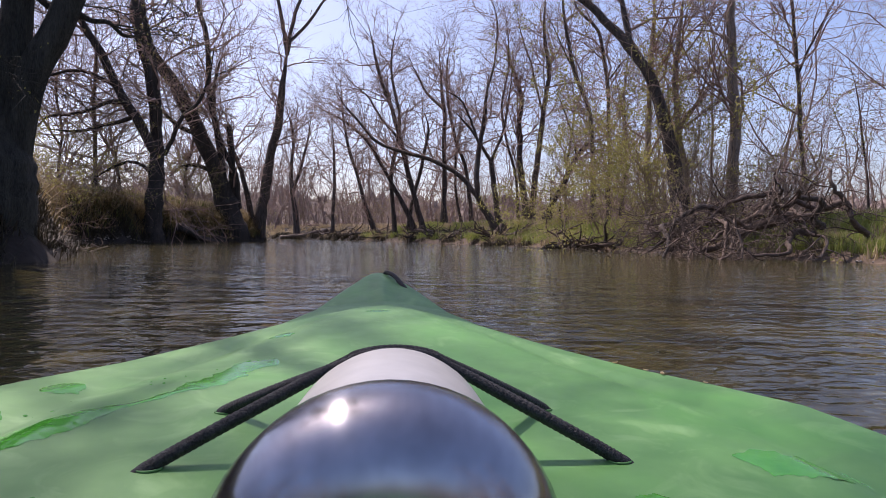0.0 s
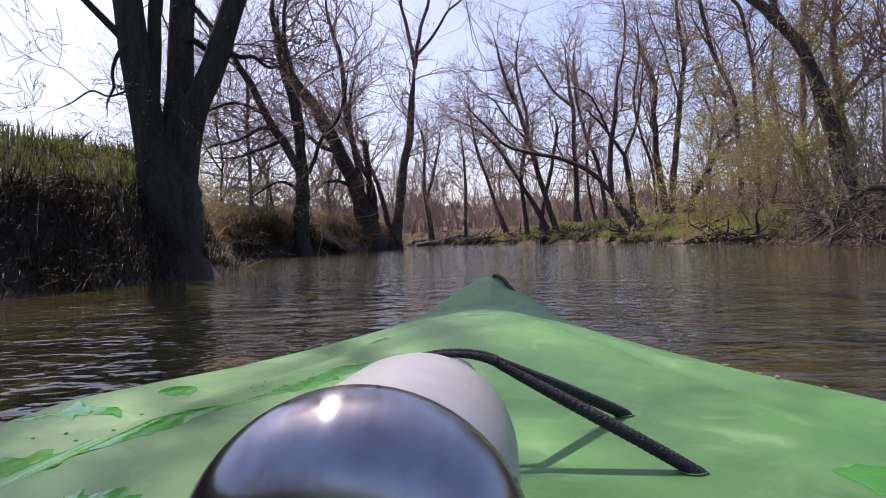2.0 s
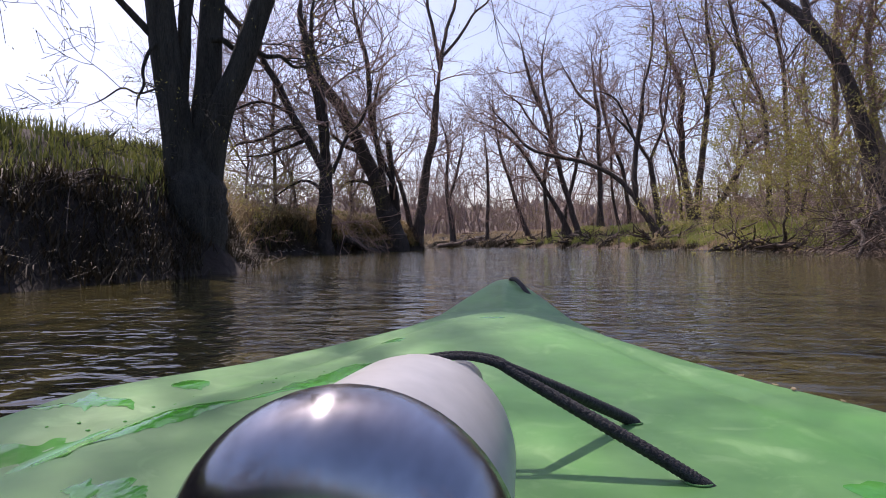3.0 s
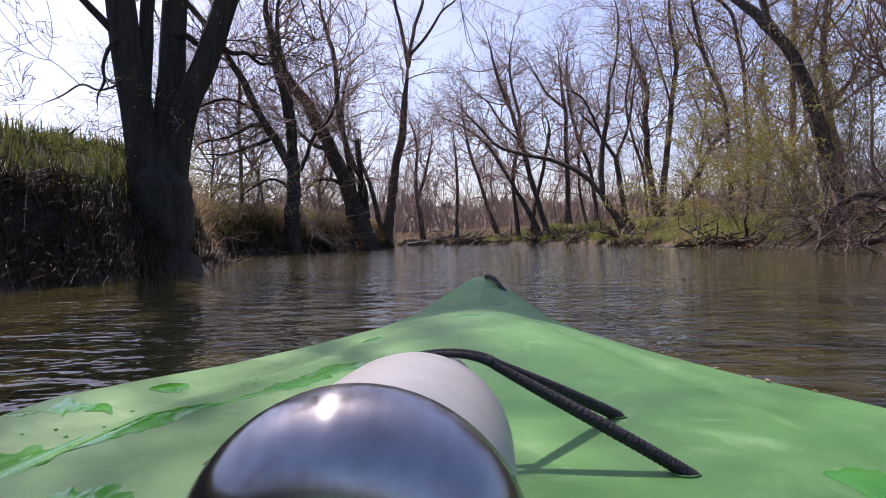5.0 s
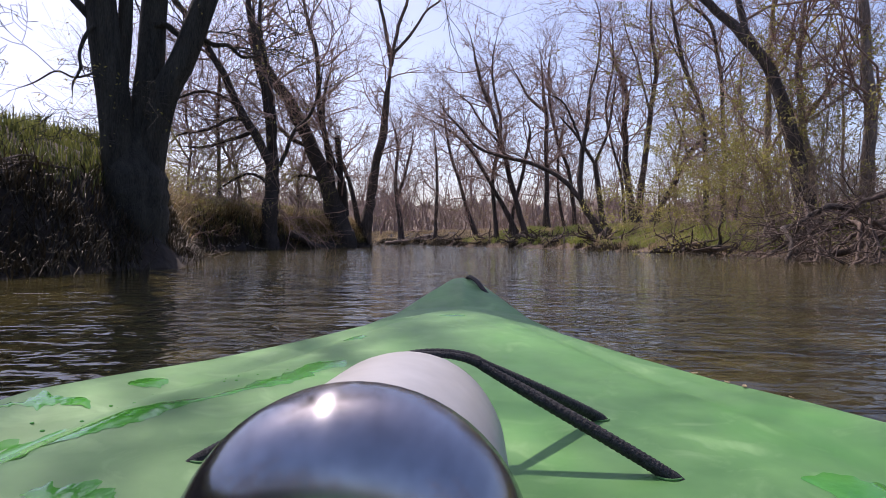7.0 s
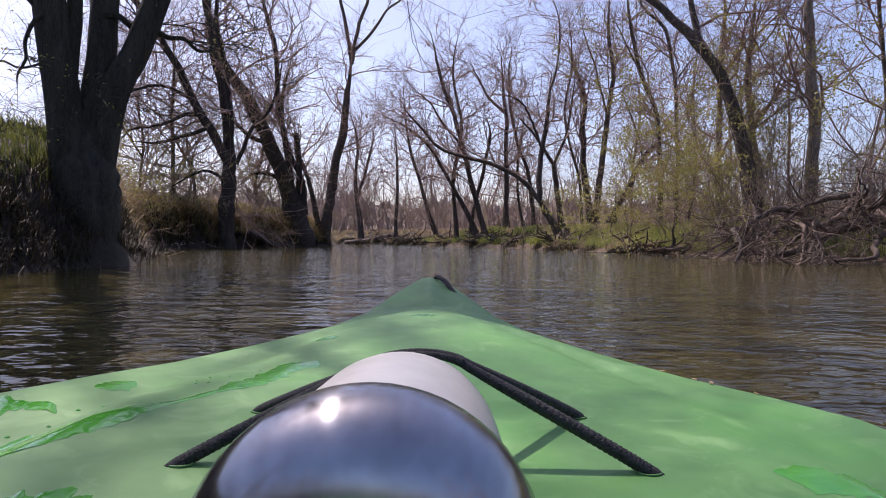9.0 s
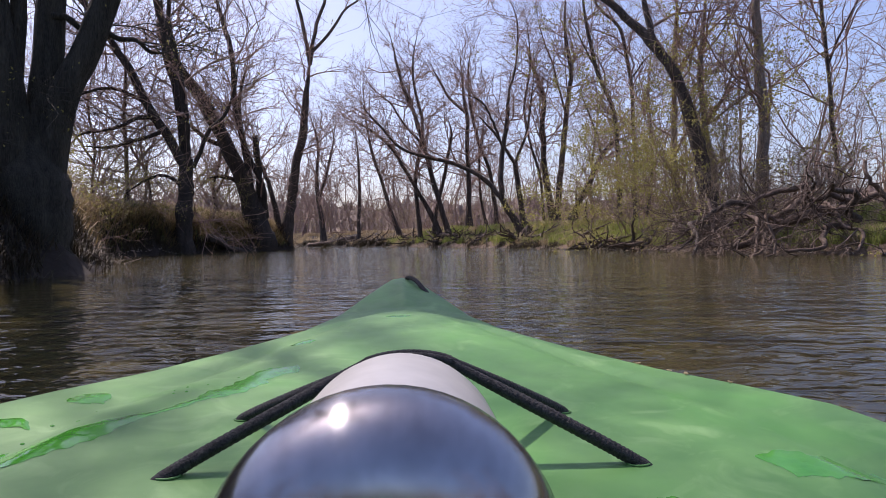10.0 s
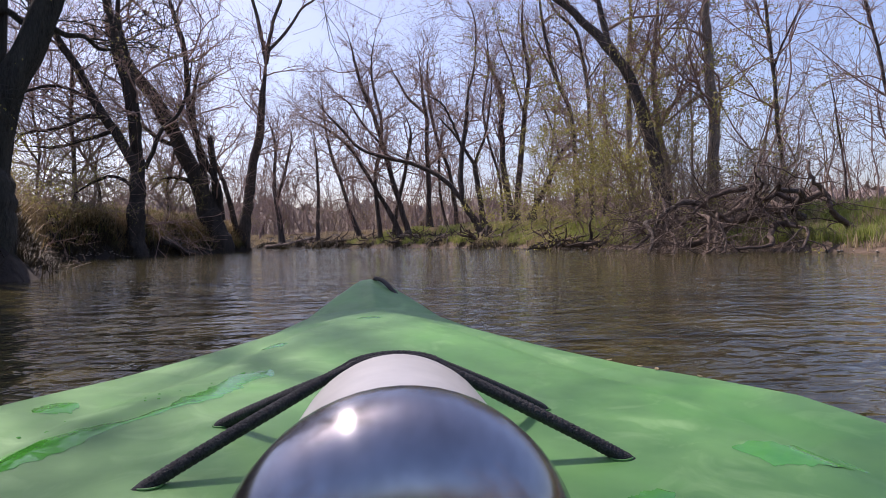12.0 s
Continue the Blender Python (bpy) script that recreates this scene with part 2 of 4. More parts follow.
def ground_height(X, Y):
    X, Y = np.asarray(X, float), np.asarray(Y, float)
    dl, dr = distance_to(LEFT_BANK, X, Y), distance_to(RIGHT_BANK, X, Y)
    wob = 0.35 * waves2(X, Y, 3, 2.5)
    left = 1.2 * step(-0.1, 1.0, dl + wob) + 0.8 * step(0.5, 2.4, dl + wob * 1.5) + 0.12 * waves2(X, Y, 5, 1.1) * step(0, 0.6, dl) + 0.15 * waves2(X, Y, 6, 7)
    right = (0.24 + 0.14 * step(27.5, 35.8, Y)) * step(0, 0.7, dr + 0.5 * wob * step(27.5, 35.8, Y)) + 0.85 * step(0.9, 4.5, dr + wob) + 0.07 * waves2(X, Y, 8, 0.9) * step(0.1, 0.8, dr) + 0.12 * waves2(X, Y, 9, 6) * step(1, 4, dr)
    left = left * (1 + 0.28 * np.exp(-((Y - 16.5) / 6.2) ** 2))
    side = step(-3, 3, dr - dl)
    land = left * side + right * (1 - side)
    bed = -0.05 - 0.7 * step(0, 2.5, np.minimum(dl, dr))
    return np.where(in_river(X, Y), bed, np.maximum(land, 0.02))


def height(x, y):
    return float(ground_height(np.array([x]), np.array([y]))[0])


def spread(lo, hi, fine, reach, growth=1.22):
    core = list(np.arange(lo, hi + 1e-6, fine))
    for sign, edge in ((-1, lo), (1, hi)):
        p, stepw, ext = edge, fine, []
        while abs(p) < reach:
            stepw *= growth
            p += sign * stepw
            ext.append(p)
        core = (ext[::-1] + core) if sign < 0 else (core + ext)
    return np.array(core)


def build_ground():
    xs, ys = spread(-16, 16, 0.22, 1600), spread(-4, 63, 0.3, 1600)
    X, Y = np.meshgrid(xs, ys, indexing="xy")
    Z = ground_height(X, Y)
    verts = np.stack([X, Y, Z], -1).reshape(-1, 3)
    nx, ny = len(xs), len(ys)
    i, j = np.meshgrid(np.arange(nx - 1), np.arange(ny - 1), indexing="xy")
    b = (j * nx + i).ravel()
    faces = np.stack([b, b + 1, b + nx + 1, b + nx], -1)
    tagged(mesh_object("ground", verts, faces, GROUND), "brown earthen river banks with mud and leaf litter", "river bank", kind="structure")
    wv = [(-170, -206, 0), (14, -206, 0), (14, 127, 0), (-170, 127, 0)]
    tagged(mesh_object("water", wv, [(0, 1, 2, 3)], WATER), "brown rippled river water reflecting bare trees", "river", kind="structure")


build_ground()


# ---- trees ----
def grow(rng, bag, start, way, length, radius, level, up=0.25, density=1.0):
    """Adds a branch and, down to level 0, its side branches to bag[level]."""
    pts, d, p = [start], np.array(way, float), np.array(start, float)
    n = 5 if level else 3
    for _ in range(n - 1):
        d = d + rng.normal(0, 0.28, 3) + np.array([0, 0, up * 0.16])
        d /= np.linalg.norm(d)
        p = p + d * length / (n - 1)
        pts.append(p)
    bag[level].append((pts, radius))
    if level == 0:
        return
    kids = max(2, int(round((6 if level > 1 else 5) * density * rng.uniform(0.8, 1.2))))
    for k in range(kids):
        f = rng.uniform(0.25, 1.0) if k else 1.0
        s = f * (n - 1)
        i = min(int(s), n - 2)
        q = pts[i] + (pts[i + 1] - pts[i]) * (s - i)
        axis = pts[i + 1] - pts[i]
        axis = axis / np.linalg.norm(axis)
        side = rng.normal(0, 1, 3)
        side -= axis * side.dot(axis)
        side /= np.linalg.norm(side)
        a = rng.uniform(0.45, 1.15) if k else rng.uniform(0, 0.35)
        grow(rng, bag, q, axis * math.cos(a) + side * math.sin(a), length * rng.uniform(0.42, 0.8), radius * (1 - 0.6 * f) * 0.7 + 0.002, level - 1, up, density)


def bag_mesh(entries, sides, tip=0.35, least=0.003):
    lines = np.array([e[0] for e in entries])
    r = np.array([e[1] for e in entries])
    radii = np.maximum(r[:, None] * np.linspace(1, tip, lines.shape[1])[None, :], least)
    return tubes(lines, radii, sides)


def leaves_at(rng, points, size, spreadw):
    """Small bent leaves strewn about the given points."""
    pts = np.asarray(points)
    c = pts + rng.normal(0, spreadw, pts.shape)
    n = len(c)
    a = rng.normal(0, 1, (n, 3))
    a /= np.linalg.norm(a, axis=1, keepdims=True)
    b = np.cross(a, rng.normal(0, 1, (n, 3)))
    b /= np.linalg.norm(b, axis=1, keepdims=True)
    s = size * rng.uniform(0.6, 1.4, (n, 1))
    verts = np.stack([c - a * s, c + b * s * 0.45, c + a * s, c - b * s * 0.45], 1).reshape(-1, 3)
    k = np.arange(n)[:, None] * 4
    return verts, np.hstack([k, k + 1, k + 2, k + 3])


def hero_tree(bearing, dist, stems, bark=None, label="tall bare riverside tree with dark furrowed bark", twigs=1.0, buds=0.25, seed=0, low=0.35, reach=1.0):
    """A tree on the bank. stems: radius below, radius above, path of (sideways, height[, away from the river]) seen square from the river."""
    rng = np.random.RandomState(seed + int(abs(bearing) * 31 + dist * 7))
    b = radians(bearing)
    away, side = np.array([math.sin(b), math.cos(b), 0]), np.array([math.cos(b), -math.sin(b), 0])
    origin = away * dist
    z0 = height(origin[0], origin[1])
    root = thing("tree", (origin[0], origin[1], z0), label, "tree")
    off = np.array([origin[0], origin[1], z0])
    limbs, tips = [], []
    bag = {0: [], 1: [], 2: []}
    for k, (r0, r1, path) in enumerate(stems):
        first = path[0][1]
        depth = 0.0 if k == 0 else rng.uniform(-0.18, 0.18)
        if first > 10.5:
            depth = 0.0
        pts = [origin + side * q[0] + away * (q[2] if len(q) > 2 else depth * max(0, q[1] - first)) + np.array([0, 0, q[1]]) for q in path]
        if k == 0:
            foot = -0.4
            pts[0][2] = max(pts[0][2], foot + 0.55)
            pts.insert(0, np.array([pts[0][0], pts[0][1], foot]))
        n = max(6, len(pts) * 4)
        line = smooth_line(pts, n)
        rad = np.linspace(r0, r1, n)
        if k == 0:
            rad = rad + (0.07 if dist < 16 else min(r0 * 0.5, 0.16)) * np.exp(-np.maximum(line[:, 2] - z0, 0) / 0.5)
            rad = rad * (1 + 0.05 * rng.normal(0, 1, n))
        if dist > 16:
            sway = rng.normal(0, 1, (n, 3)) * np.array([1, 1, 0.2])
            sway[1:-1] = (sway[:-2] + sway[1:-1] + sway[2:]) / 3
            line = line + sway * np.minimum(rad * 0.9, 0.07)[:, None] * np.concatenate([[0, 0], np.ones(n - 4), [0.2, 0]])[:, None]
        if k == 0 and len(stems) > 1 and path[-1][1] < 5.6:
            if dist < 16:
                rad = rad * (1 - 0.9 * step(0.55, 1.0, np.linspace(0, 1, n)))
        elif path[-1][1] > 9 or r1 < 0.13:
            rad = rad * np.concatenate([np.ones(n - 5), [0.9, 0.75, 0.55, 0.35, 0.15]])
        sides = 30 if dist < 16 else 18 if r0 > 0.16 else 14 if dist < 27 else 9
        v, f = tubes([line], [rad], sides)
        if sides > 14:
            ridges = np.array([noise.noise(Vector((8 * math.cos(6.2832 * s / sides), 8 * math.sin(6.2832 * s / sides), 0.9 * line[q][2]))) for q in range(n) for s in range(sides)])
            centre = np.repeat(line, sides, axis=0)
            v = centre + (v - centre) * (1 + (0.09 if dist < 16 else 0.22) * ridges)[:, None]
        # uneven bark outline
        v = v + rng.normal(0, 0.06, v.shape) * np.repeat(rad, sides)[:, None] * (0.5 if dist > 16 else 0.1)
        part = mesh_object("trunk" if k == 0 else "limb", v - off, f, bark or BARK, root)
        if k == 0 and len(stems) > 1 and path[-1][1] < 5.6:
            continue
        length = np.linalg.norm(np.diff(line, axis=0), axis=1).sum()
        count = int(max(5, length * 1.05) * twigs)
        for j in range(count):
            fpos = rng.uniform(low, 1.0) if j > 1 else 1.0
            i = min(int(fpos * (n - 1)), n - 2)
            axis = line[i + 1] - line[i]
            axis /= np.linalg.norm(axis) + 1e-9
            s = rng.normal(0, 1, 3)
            s -= axis * s.dot(axis)
            s /= np.linalg.norm(s)
            a = rng.uniform(0.5, 1.1) if j > 1 else rng.uniform(0, 0.25)
            way = axis * math.cos(a) + s * math.sin(a)
            way[2] = way[2] * 0.7 + 0.12
            way /= np.linalg.norm(way)
            grow(rng, bag, line[i], way, (0.3 if dist < 16 and r0 < 0.085 and first < 7 else 1.0) * reach * rng.uniform(1.4, 4.4) * (1.25 - 0.6 * fpos), min(rad[i] * 0.5, 0.055), 2)
    if bag[2]:
        v, f = bag_mesh(bag[2], 5)
        v1, f1 = bag_mesh(bag[1], 4)
        mesh_object("branchwork", np.vstack([v, v1]) - off, np.vstack([f, f1 + len(v)]), bark if dist < 16 else TWIG, root)["kind"] = "stuff"
        v, f = bag_mesh(bag[0], 3, least=0.0048)
        mesh_object("twig_crown", v - off, f, bark if dist < 16 else TWIG, root)["kind"] = "stuff"
        if buds:
            ends = np.array([e[0][-1] for e in bag[0]] + [e[0][1] for e in bag[0]])
            ends = ends[rng.rand(len(ends)) < buds]
            if len(ends):
                v, f = leaves_at(rng, np.repeat(ends, 2, axis=0), 0.022, 0.05)
                mesh_object("foliage", v - off, f, BUD, root, "small yellow-green spring buds", smooth=False)["kind"] = "stuff"
    return root


hero_tree(-29.3, 11.1, [
    (0.49, 0.43, [(0.0, 0.21), (0.0, 0.69), (0.02, 1.32), (0.04, 1.96), (0.05, 2.6)]),
    (0.27, 0.12, [(-0.12, 1.0, 0), (-0.2, 1.9, 0), (-0.27, 2.68, 0), (-0.37, 3.38, 0), (-0.42, 3.87, 0), (-0.46, 4.28, 0), (-0.6, 5.6, 0), (-0.75, 7.5, 0), (-0.9, 9.5, 0), (-0.8, 12.0, 0)]),
    (0.24, 0.11, [(0.05, 1.0, 0), (0.1, 1.9, 0.09), (0.19, 2.68, 0.17), (0.27, 3.38, 0.24), (0.3, 3.9, 0.29), (0.32, 4.28, 0.33), (0.4, 5.6, 0.4), (0.5, 8.0, 0.4), (0.8, 10.5, 0.4), (0.9, 13.5, 0.4)]),
    (0.23, 0.10, [(0.17, 1.0, -0), (0.26, 1.8, -0.04), (0.4, 2.55, -0.08), (0.52, 2.95, -0.1), (0.73, 3.38, -0.12), (0.89, 3.83, -0.14), (1.03, 4.28, -0.16), (1.4, 5.4, -0.22), (1.95, 7.0, -0.3), (2.4, 9.0, -0.4), (2.9, 12.0, -0.55)]),
    (0.14, 0.05, [(-0.2, 1.9, 0.1), (-0.2, 2.6, 0.13), (-0.16, 3.3, 0.15), (-0.11, 3.83, 0.15), (-0.1, 4.28, 0.15), (-0.02, 6.0, 0.2), (-0.2, 8.5, 0.2)]),
    (0.07, 0.03, [(-0.40, 3.7, 0), (-0.62, 3.95, 0), (-0.9, 4.25, 0), (-1.3, 4.7, 0), (-1.9, 5.5, 0)]),
    (0.035, 0.012, [(-0.5, 3.75, -0.2), (-0.63, 3.6, -0.2), (-0.73, 3.3, -0.2), (-0.72, 3.05, -0.2), (-0.82, 2.8, -0.2), (-0.82, 2.57, -0.2)]),
    (0.02, 0.008, [(-0.45, 3.1, 0), (-0.8, 2.95, 0), (-1.05, 3.02, 0), (-1.35, 2.8, 0), (-1.7, 2.62, 0)]),
    (0.05, 0.02, [(0.93, 3.85, -0.15), (1.2, 3.72, -0.15), (1.45, 3.74, -0.15), (1.68, 3.58, -0.15), (2.0, 3.66, -0.15)]),
    (0.06, 0.04, [(0.3, 3.98, 0.1), (0.5, 4.0, 0.1), (0.72, 3.86, 0.1), (0.92, 3.95, 0.1)]),
    # the next five limbs are out of view, added to cast shade on the deck
    (0.22, 0.11, [(0.42, 7.0, -0.2), (-0.4, 8.6, -1.0), (-1.45, 11.0, -2.45), (-0.41, 11.2, -3.05), (0.63, 11.4, -3.65), (1.6, 11.9, -4.15)]),
    (0.13, 0.05, [(0.4, 6.4, -0.2), (-0.4, 7.5, -2.0), (-0.95, 8.5, -4.1), (-1.05, 9.0, -5.0), (-0.8, 9.6, -6.0)]),
    (0.10, 0.04, [(-0.3, 8.1, -3.3), (-0.9, 8.9, -4.6), (-1.2, 9.4, -5.6), (-1.4, 10.2, -6.6)]),
    (0.10, 0.06, [(-0.45, 11.15, -3.06), (-0.33, 11.3, -3.39), (-0.31, 11.3, -3.71), (-0.47, 11.4, -3.82), (-0.67, 11.6, -3.82), (-0.92, 11.9, -3.91)]),
    (0.07, 0.04, [(-0.31, 11.3, -3.71), (-0.24, 11.5, -3.84), (-0.32, 11.7, -3.91), (-0.53, 11.9, -4.02)]),
], label="massive dark maple with three stems leaning over the river", bark=BIG_BARK, seed=1, twigs=1.0, buds=0.4, low=0.4, reach=1.4)
hero_tree(-18.3, 29, [
    (0.39, 0.268, [(0.0, 0.16), (0.07, 2.18), (0.17, 4.15)]),
    (0.207, 0.098, [(0.15, 3.76), (-0.84, 5.5), (-1.54, 6.84), (-2.23, 8.14), (-3.11, 9.62), (-4.08, 10.79), (-4.7, 11.87)]),
    (0.22, 0.11, [(0.17, 3.76), (-0.12, 6.61), (-0.53, 8.64), (-0.67, 9.91), (-0.96, 11.15), (-0.84, 13.23)]),
    (0.146, 0.073, [(0.24, 4.02), (0.17, 6.38), (-0.19, 8.17), (-0.34, 10.49), (-0.24, 12.59)]),
    (0.098, 0.049, [(0.44, 3.77), (1.12, 5.41), (2.02, 6.57), (2.42, 8.8)]),
    (0.11, 0.037, [(-0.34, 4.72), (-0.96, 5.59), (-1.54, 5.85), (-2.76, 5.28), (-3.8, 4.99), (-4.49, 4.26)]),
    (0.098, 0.037, [(-0.72, 5.31), (-1.66, 4.92), (-2.78, 4.53), (-4.08, 4.53)]),
    (0.085, 0.037, [(-1.31, 6.48), (-2.56, 6.97), (-3.65, 6.72), (-4.49, 6.02)]),
    (0.085, 0.037, [(0.0, 2.96), (-0.72, 3.39), (-1.43, 3.2), (-2.34, 2.48)]),
], label="dark forked tree growing at the foot of the bank", bark=DARK_BARK, twigs=1.3, buds=0.8, low=0.2)
hero_tree(-11.9, 36.5, [
    (0.786, 0.491, [(0.0, 0.25), (-0.16, 1.32), (-0.42, 2.66)]),
    (0.491, 0.196, [(-0.42, 1.99), (-0.81, 3.65), (-1.71, 5.88), (-2.87, 8.18), (-3.95, 9.73), (-4.86, 11.59), (-4.8, 13.53)]),
    (0.213, 0.147, [(0.16, 1.49), (0.0, 4.01), (-0.23, 6.52)]),
    (0.196, 0.082, [(-0.23, 1.99), (-0.81, 5.65), (-1.26, 8.29), (-1.39, 10.93), (-2.09, 13.51), (-1.93, 15.51)]),
    (0.164, 0.082, [(0.33, 1.83), (0.1, 3.68), (-0.65, 5.66), (-1.07, 7.97), (-0.49, 10.68)]),
    (0.131, 0.065, [(-1.13, 3.91), (-2.09, 4.21), (-2.87, 3.92), (-3.46, 3.32)]),
    (0.147, 0.065, [(-1.71, 5.88), (-2.72, 6.22), (-3.65, 6.99), (-4.71, 7.25)]),
], label="thick dark tree leaning over the bank with broken stems", bark=DARK_BARK, twigs=1.3, buds=0.8, low=0.25)
hero_tree(-9.8, 39.4, [
    (0.35, 0.18, [(0.0, 0.09), (0.25, 2.13), (0.61, 4.33), (1.26, 8.01), (1.7, 11.9)]),
    (0.14, 0.06, [(1.7, 11.6), (1.5, 13.2), (0.95, 15.2), (0.75, 17.0), (0.2, 19.0)]),
    (0.14, 0.06, [(1.72, 11.8), (2.1, 13.94), (2.7, 16.0), (2.6, 18.88)]),
    (0.11, 0.04, [(1.9, 12.5), (2.9, 13.6), (3.9, 15.2), (4.9, 16.1), (5.8, 17.6)]),
    (0.179, 0.09, [(-0.11, 0.67), (-0.71, 3.21), (-1.32, 5.36), (-1.42, 7.17)]),
], label="slender tree slanting up from the water's edge with a forked top", twigs=1.0, buds=0.2, low=0.45)
hero_tree(-22.6, 31, [
    (0.11, 0.049, [(0.0, 2.81), (0.0, 5.27), (-0.02, 7.74), (-0.1, 10.46)]),
], label="straight thin tree behind the grassy bank", twigs=2.2, buds=0.5, low=0.3)
hero_tree(11.8, 36.5, [
    (0.202, 0.166, [(0.0, 0.9), (-0.55, 2.11), (-1.02, 3.01)]),
    (0.154, 0.059, [(-0.99, 2.94), (-2.13, 4.15), (-3.77, 5.08), (-5.84, 5.62), (-7.29, 6.28), (-8.59, 7.71), (-9.74, 9.27)]),
    (0.178, 0.094, [(-0.99, 2.88), (-0.86, 5.89), (-0.55, 8.47), (-0.37, 10.73)]),
    (0.072, 0.035, [(-0.49, 9.12), (-0.06, 11.01), (0.06, 13.26), (-0.55, 15.32)]),
    (0.084, 0.047, [(-0.86, 5.89), (-1.81, 8.28), (-2.62, 8.96), (-3.44, 9.12)]),
], label="bare tree with a long limb arching low over the bank", twigs=1.4, buds=0.3, low=0.25)
hero_tree(12.3, 39.1, [
    (0.19, 0.152, [(-0.0, 1.35), (-0.33, 3.79), (-0.52, 5.26)]),
    (0.114, 0.05, [(-0.52, 5.26), (-1.25, 6.47), (-2.2, 7.72), (-3.14, 8.6)]),
    (0.101, 0.05, [(-0.52, 5.26), (0.06, 6.89), (0.45, 8.58), (0.71, 10.95)]),
], label="bare tree forking into a wide vee", twigs=1.5, buds=0.2)
hero_tree(15.2, 40.1, [
    (0.446, 0.371, [(0.0, 1.08), (0.0, 1.63), (-0.03, 2.05)]),
    (0.235, 0.111, [(-0.19, 1.88), (-0.51, 4.52), (-0.84, 7.72), (-0.64, 9.63), (-1.29, 11.68), (-1.79, 13.55)]),
    (0.211, 0.087, [(0.1, 1.88), (0.32, 4.82), (0.78, 8.23), (1.0, 10.95), (0.69, 13.76), (0.78, 16.15)]),
    (0.075, 0.036, [(0.78, 8.23), (0.0, 11.46), (-0.64, 13.33), (-1.13, 15.55)]),
], label="two dark trunks rising from one stump", twigs=1.4, buds=0.2, low=0.4)
hero_tree(16.4, 37.2, [
    (0.202, 0.144, [(0.0, 1.22), (0.99, 3.32), (1.95, 5.29), (2.67, 6.15)]),
    (0.101, 0.072, [(0.49, 1.44), (0.46, 3.99)]),
    (0.087, 0.058, [(1.13, 1.27), (0.99, 3.16)]),
    (0.072, 0.043, [(1.95, 5.29), (1.41, 7.53), (0.43, 10.21)]),
], label="broken tree tilted over beside stubs", twigs=1.0, buds=0.1)
hero_tree(21, 32.6, [
    (0.143, 0.08, [(0.0, 1.56), (-0.23, 6.32), (-1.06, 9.22), (-1.67, 11.88), (-1.92, 14.22)]),
    (0.063, 0.026, [(-0.82, 8.34), (-1.42, 9.85), (-2.82, 12.78)]),
], label="tall bare tree curving at the top", twigs=1.5, buds=0.2, low=0.3)
hero_tree(22.3, 33.7, [
    (0.135, 0.072, [(0.0, 1.72), (-0.09, 6.72), (-0.47, 10.42), (-0.95, 11.67), (-1.74, 12.76), (-2.5, 14.46)]),
    (0.054, 0.027, [(-0.09, 8.94), (0.64, 9.87), (1.51, 9.92)]),
], label="tall bare tree bent at the top", twigs=1.5, buds=0.2, low=0.3)
hero_tree(28.5, 21.3, [
    (0.281, 0.207, [(0.0, 1.12), (-0.25, 2.69), (-0.63, 4.41)]),
    (0.195, 0.043, [(-0.63, 4.41), (-1.03, 5.61), (-1.73, 6.85), (-2.56, 7.84), (-3.45, 8.85), (-4.99, 10.16), (-6.32, 10.3), (-7.32, 10.01), (-8.67, 9.64)]),
    (0.122, 0.073, [(-1.63, 6.69), (-2.02, 8.11), (-2.4, 9.34)]),
], label="heavy dark tree leaning far out over the low bank", twigs=1.2, buds=0.15, low=0.3)
hero_tree(32.4, 22.4, [
    (0.204, 0.132, [(-0.0, 1.71), (0.04, 4.19), (-0.06, 5.87), (-0.12, 7.56), (-0.18, 9.59)]),
    (0.096, 0.084, [(-0.06, 6.95), (-0.37, 7.18), (-0.49, 7.36)]),
], label="tall pale-barked trunk with a broken limb stub", twigs=0.6, buds=0.12, low=0.45, bark=BARK_PALE)
hero_tree(25.7, 24.2, [
    (0.135, 0.075, [(0.0, 1.52), (-0.08, 3.81), (0.03, 5.7), (0.07, 8.54), (-0.08, 10.12)]),
], label="slim upright tree among the willow scrub", twigs=1.4, buds=0.9, low=0.3, bark=BARK_PALE)
hero_tree(28.9, 23.8, [
    (0.159, 0.079, [(-0.0, 1.81), (-0.34, 4.56), (-0.57, 6.08), (-0.4, 7.49), (-0.27, 9.62)]),
], label="curving tree beside the pale trunk", twigs=1.4, buds=0.7, low=0.3, bark=BARK_PALE)
hero_tree(37.7, 26.2, [
    (0.097, 0.044, [(-0.0, 1.03), (-0.18, 5.51), (-0.41, 8.04), (-0.72, 10.18), (-1.01, 12.11)]),
    (0.044, 0.027, [(-0.3, 6.66), (0.18, 7.89), (0.77, 9.03)]),
], label="thin bare sapling behind the deadfall", twigs=1.7, buds=0.3, low=0.25)
hero_tree(45.1, 27.4, [
    (0.077, 0.039, [(0.0, 3.19), (-0.39, 6.55), (-0.96, 9.41), (-1.13, 11.52)]),
], label="thin bare sapling on the grassy bank", twigs=1.7, buds=0.3, low=0.25)
hero_tree(41.9, 27.9, [
    (0.051, 0.026, [(0.0, 2.65), (-0.35, 5.69), (-0.7, 7.4)]),
], label="small crooked dead sapling", twigs=0.8, buds=0.0)
